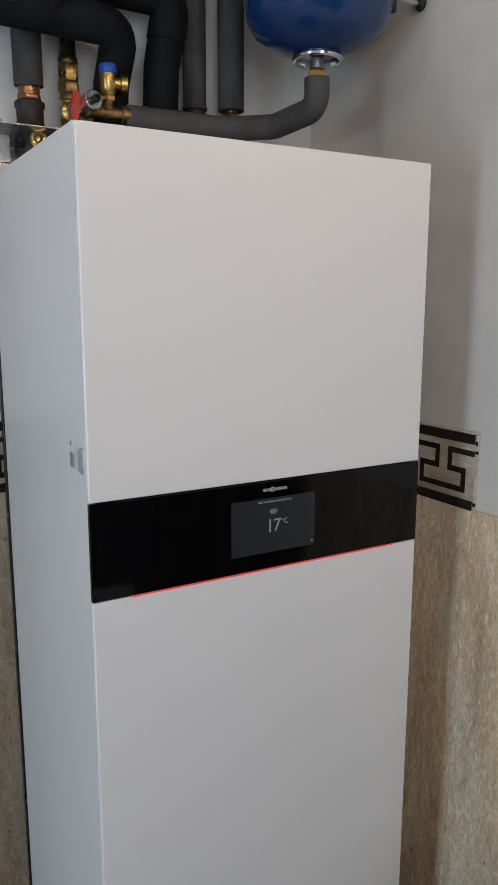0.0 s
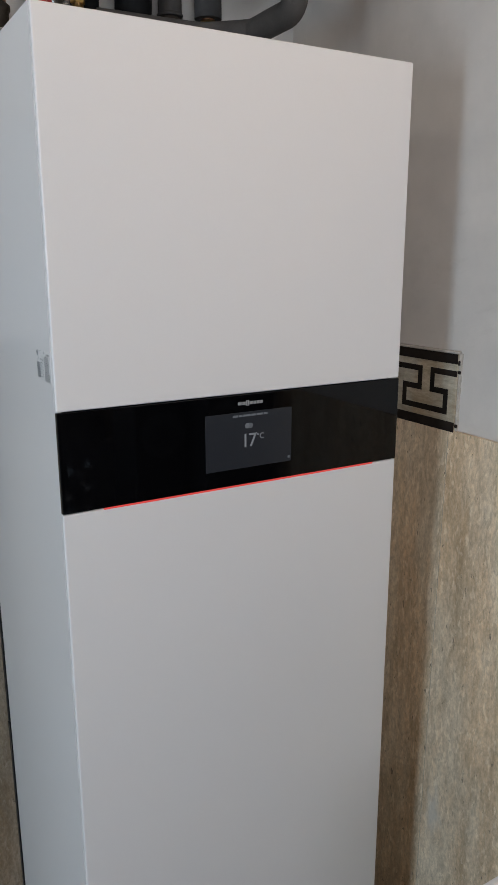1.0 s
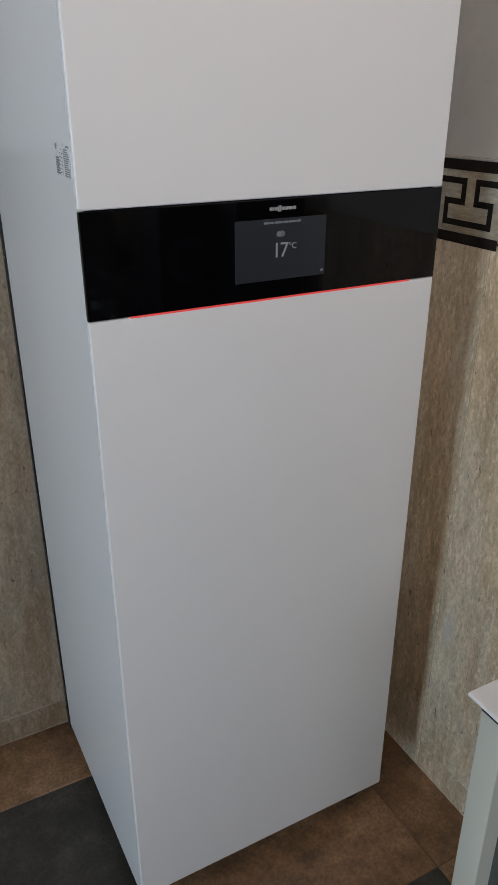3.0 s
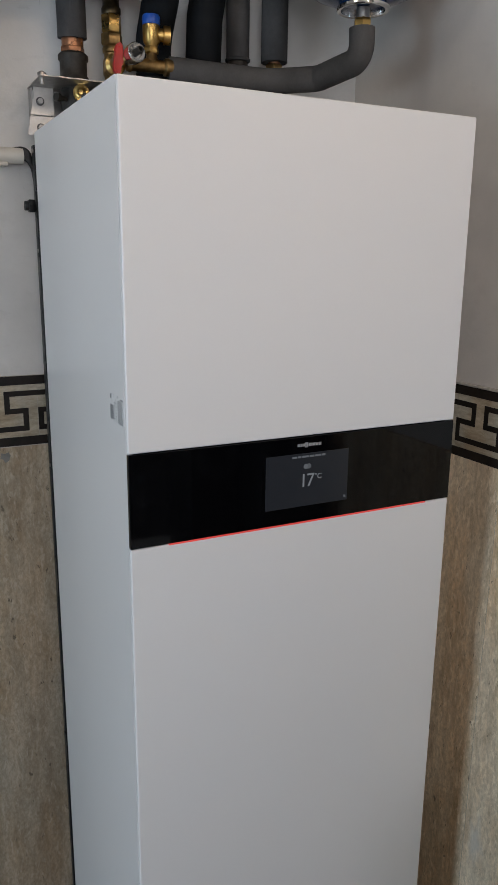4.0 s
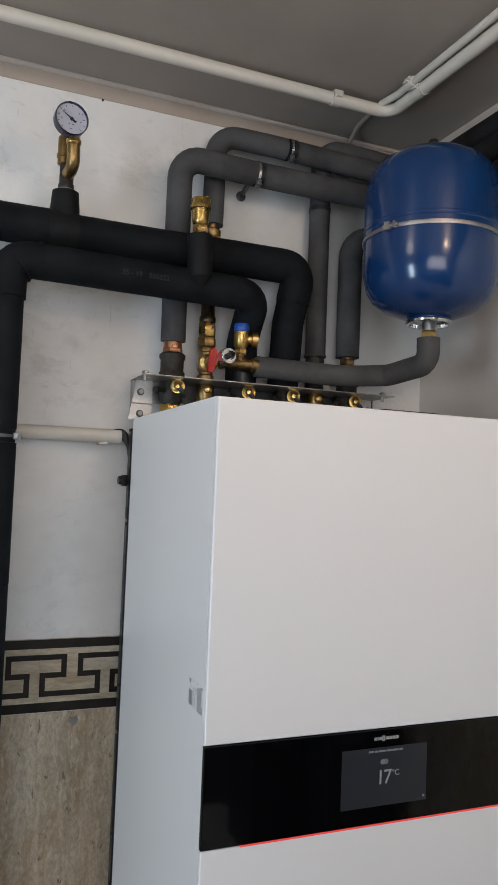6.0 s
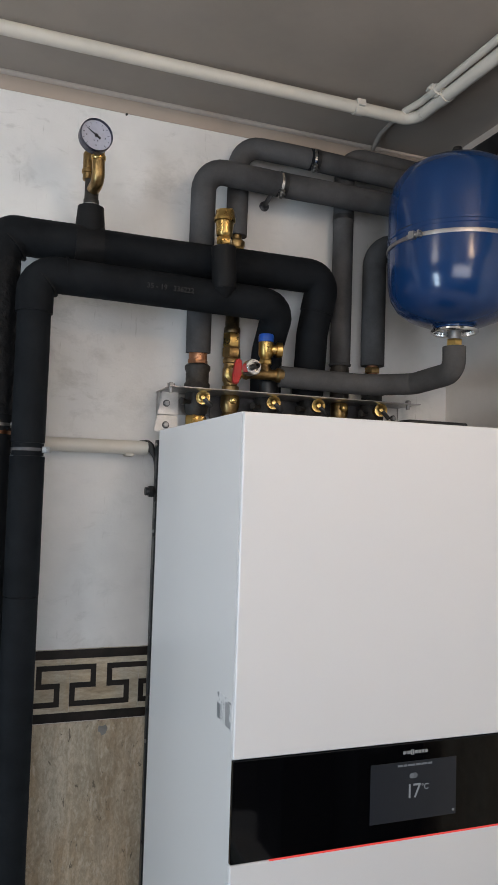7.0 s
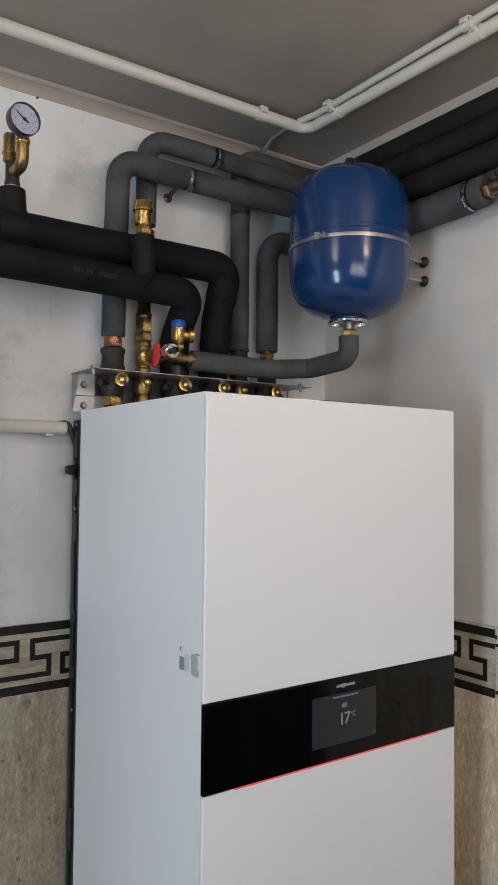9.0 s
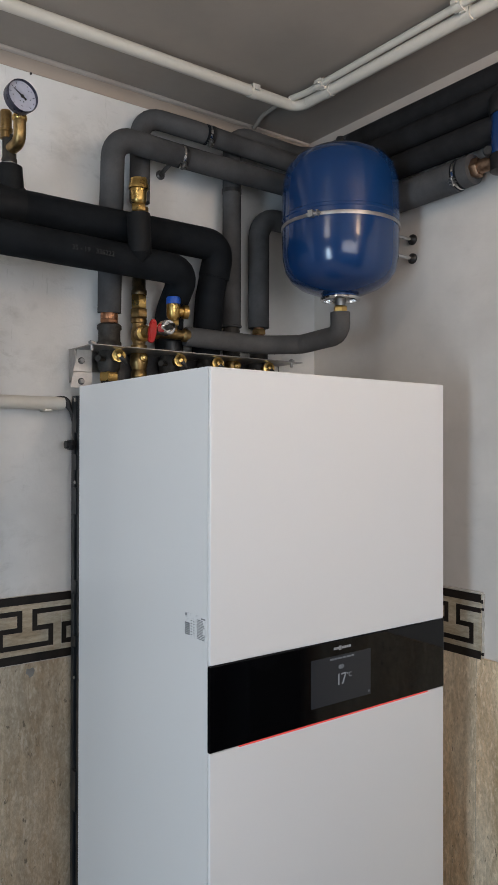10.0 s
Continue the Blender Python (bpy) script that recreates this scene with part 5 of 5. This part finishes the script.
sack(-0.10, -2.03, 0.27, 0.27, 0.95, 9.0, FLOOR, "added on the floor to darken reflections in the glass")

# ---- tiles ----


def piece(name, me, at, parent, rot=None):
    ob = new(name, me)
    ob.parent = parent
    ob.location = at
    if rot:
        ob.rotation_euler = rot
    return ob


def tile_mesh(name, size, material, bevel=0.0012):
    return mesh_of(name, cuboid(shape(), [-s / 2 for s in size], [s / 2 for s in size], bevel, 1), material, 25)


FZ0, FZ1, PERIOD = 1.2680, 1.4175, 0.1470
FZ_TOP = FZ1 - 0.002
TS, J = 0.600, 0.002
cut_tiles = {}
for i in range(-6, 2):
    for j in range(-6, 2):
        x0, x1 = max(0.616 + (i - 1) * TS, WEST), min(0.616 + i * TS, PE)
        y0, y1 = max(0.402 + (j - 1) * TS, SOUTH), min(0.402 + j * TS, PN)
        if x1 - x0 > 0.02 and y1 - y0 > 0.02:   # whole tiles, and tiles cut to fit along the walls
            kind = (round(x1 - x0, 3), round(y1 - y0, 3), (i + j) % 3 == 2)
            if kind not in cut_tiles:
                cut_tiles[kind] = tile_mesh("tile", (x1 - x0 - J, y1 - y0 - J, 0.010), M_FLOOR_SLATE if kind[2] else M_FLOOR_BROWN)
            piece("tile", cut_tiles[kind], ((x0 + x1) / 2, (y0 + y1) / 2, FLOOR - 0.005), floor)

SLAB_W, TZ0, TZ1 = 0.400, 0.0485, 1.2665
LEAN = 0.0095     # tilts the east wall's tiles in towards the floor, to fit the camera's view
part("grout", cuboid(shape(), (WEST, NORTH + 0.0006, FLOOR - 0.004), (PE - 0.001, PN + 0.001, FZ_TOP)), M_MORTAR, wall_north)
gb = part("grout", cuboid(shape(), (-0.0040, SOUTH - 0.6, -(TZ1 - FLOOR) / 2), (0.0040, PN - 0.6, (TZ1 - FLOOR) / 2 - 0.001)), M_GROUT, wall_east)
gb.location, gb.rotation_euler = (EAST + 0.0046 - 0.0062, 0.6 - 0.001, (TZ1 + FLOOR) / 2), (0, LEAN, 0)
me_n = tile_mesh("travertine_slab", (SLAB_W - 0.0012, 0.009, TZ1 - TZ0 - 0.0012), M_TRAV, 0.0006)
me_n2 = tile_mesh("travertine_slab", (SLAB_W - 0.0012, 0.009, TZ0 - FLOOR - 0.0064), M_TRAV, 0.0006)
for i in range(-8, 2):
    x = 0.10 + SLAB_W / 2 + i * SLAB_W
    if x - SLAB_W / 2 > WEST - 0.2 and x + SLAB_W / 2 < EAST + 0.2:
        piece("travertine_slab", me_n, (x, NORTH + 0.0045, (TZ0 + TZ1) / 2), wall_north)
        piece("travertine_slab", me_n2, (x, NORTH + 0.0045, (FLOOR + TZ0) / 2), wall_north)
# east slabs take the copy with the light put into its colour
me_e = tile_mesh("travertine_slab", (0.009, SLAB_W - 0.0012, TZ1 - TZ0 - 0.0012), M_TRAV_LIT, 0.0006)
me_e2 = tile_mesh("travertine_slab", (0.009, SLAB_W - 0.0012, TZ0 - FLOOR - 0.0012), M_TRAV_LIT, 0.0006)
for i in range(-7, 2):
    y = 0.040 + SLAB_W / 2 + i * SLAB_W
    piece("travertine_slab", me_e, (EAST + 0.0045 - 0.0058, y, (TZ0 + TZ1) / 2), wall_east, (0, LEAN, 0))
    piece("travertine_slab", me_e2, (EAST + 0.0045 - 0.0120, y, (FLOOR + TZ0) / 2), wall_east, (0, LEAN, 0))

# meander frieze: light stone tiles with dark inlaid bars, one key pattern a tile
FH = FZ1 - FZ0
KEY = [(0.0, 1.0, 0.0, 0.125), (0.0, 1.0, 0.872, 1.0),                       # edge bars
       (0.0, 0.373, 0.210, 0.285), (0.294, 0.373, 0.285, 0.535), (0.0, 0.294, 0.460, 0.535),
       (0.0, 0.078, 0.535, 0.715), (0.0, 0.863, 0.715, 0.790), (0.784, 0.863, 0.460, 0.715),
       (0.529, 0.784, 0.460, 0.535), (0.529, 0.607, 0.285, 0.460), (0.529, 1.0, 0.210, 0.285)]
tile_n = tile_mesh("frieze_tile", (PERIOD - 0.0006, 0.009, FH), M_FRIEZE, 0.0005)
inlays = [mesh_of("inlay", cuboid(shape(), ((u0 - 0.5) * PERIOD, -0.0052, FH * (0.5 - v1)), ((u1 - 0.5) * PERIOD, -0.0040, FH * (0.5 - v0))), M_INLAY) for u0, u1, v0, v1 in KEY]


def frieze(wall, at, turn):
    t = piece("frieze_tile", tile_n, at, wall, (0, 0, turn))
    for me in inlays:
        piece("inlay", me, (0, 0, 0), t)


for i in range(-18, 7):
    x = -0.155 + (i + 0.5) * PERIOD
    if x + PERIOD / 2 < EAST and x - PERIOD / 2 > WEST:
        frieze(wall_north, (x, NORTH + 0.0045, (FZ0 + FZ1) / 2), 0)
for i in range(0, 4):
    y = 0.027 + (i + 0.5) * PERIOD
    if y < NORTH - 0.05:
        frieze(wall_east, (EAST + 0.0045, y, (FZ0 + FZ1) / 2 - 0.0045), -math.pi / 2)

# mortar line left along the top and the open end of the east frieze
bm = cuboid(shape(), (EAST - 0.0005, 0.0262, FZ1 - 0.0040), (PE + 0.001, NORTH, FZ1 + 0.0005), 0.001)
for k in range(14):
    z = FZ0 - 0.004 + k * 0.0107
    w = 0.002 + 0.005 * abs(noise.noise((k * 1.7, 3.1, 0.4)))
    cuboid(bm, (EAST + 0.003, 0.0266 - w, z), (PE + 0.001, 0.0272, z + 0.0112), 0.0008, 1)
part("mortar", bm, M_MORTAR, wall_east)
# dark blocks set on the mortar edge in place of shaded breaks
bm = shape()
for z, w, h in ((1.392, 0.004, 0.009), (1.376, 0.006, 0.006), (1.2725, 0.006, 0.007)):
    cuboid(bm, (EAST + 0.0015, 0.0270 - w, z), (EAST + 0.005, 0.0285, z + h), 0.001, 1)
part("mortar_gap", bm, M_INLAY, wall_east)

# patch of grey filler where a chip came off a slab
bm = shape()
prism(bm, [(-0.009, 0.010), (-0.001, 0.008), (0.006, 0.011), (0.010, 0.003), (0.006, -0.008), (-0.002, -0.012), (-0.006, -0.004), (-0.011, -0.002)], Matrix.Translation((-0.081, NORTH + 0.0002, 1.245)) @ FACE, 0.0006)
part("filler_patch", bm, M_CHIP, wall_north, "grey chip filled in the stone")
part("nail", lathe(shape(), [(0.0022, 0), (0.0026, 0.004), (0.0, 0.005)], axis_to((-0.083, PN, 2.598), (0, -1, 0)), 10), M_MARK, wall_north, "small dark nail in the plaster")
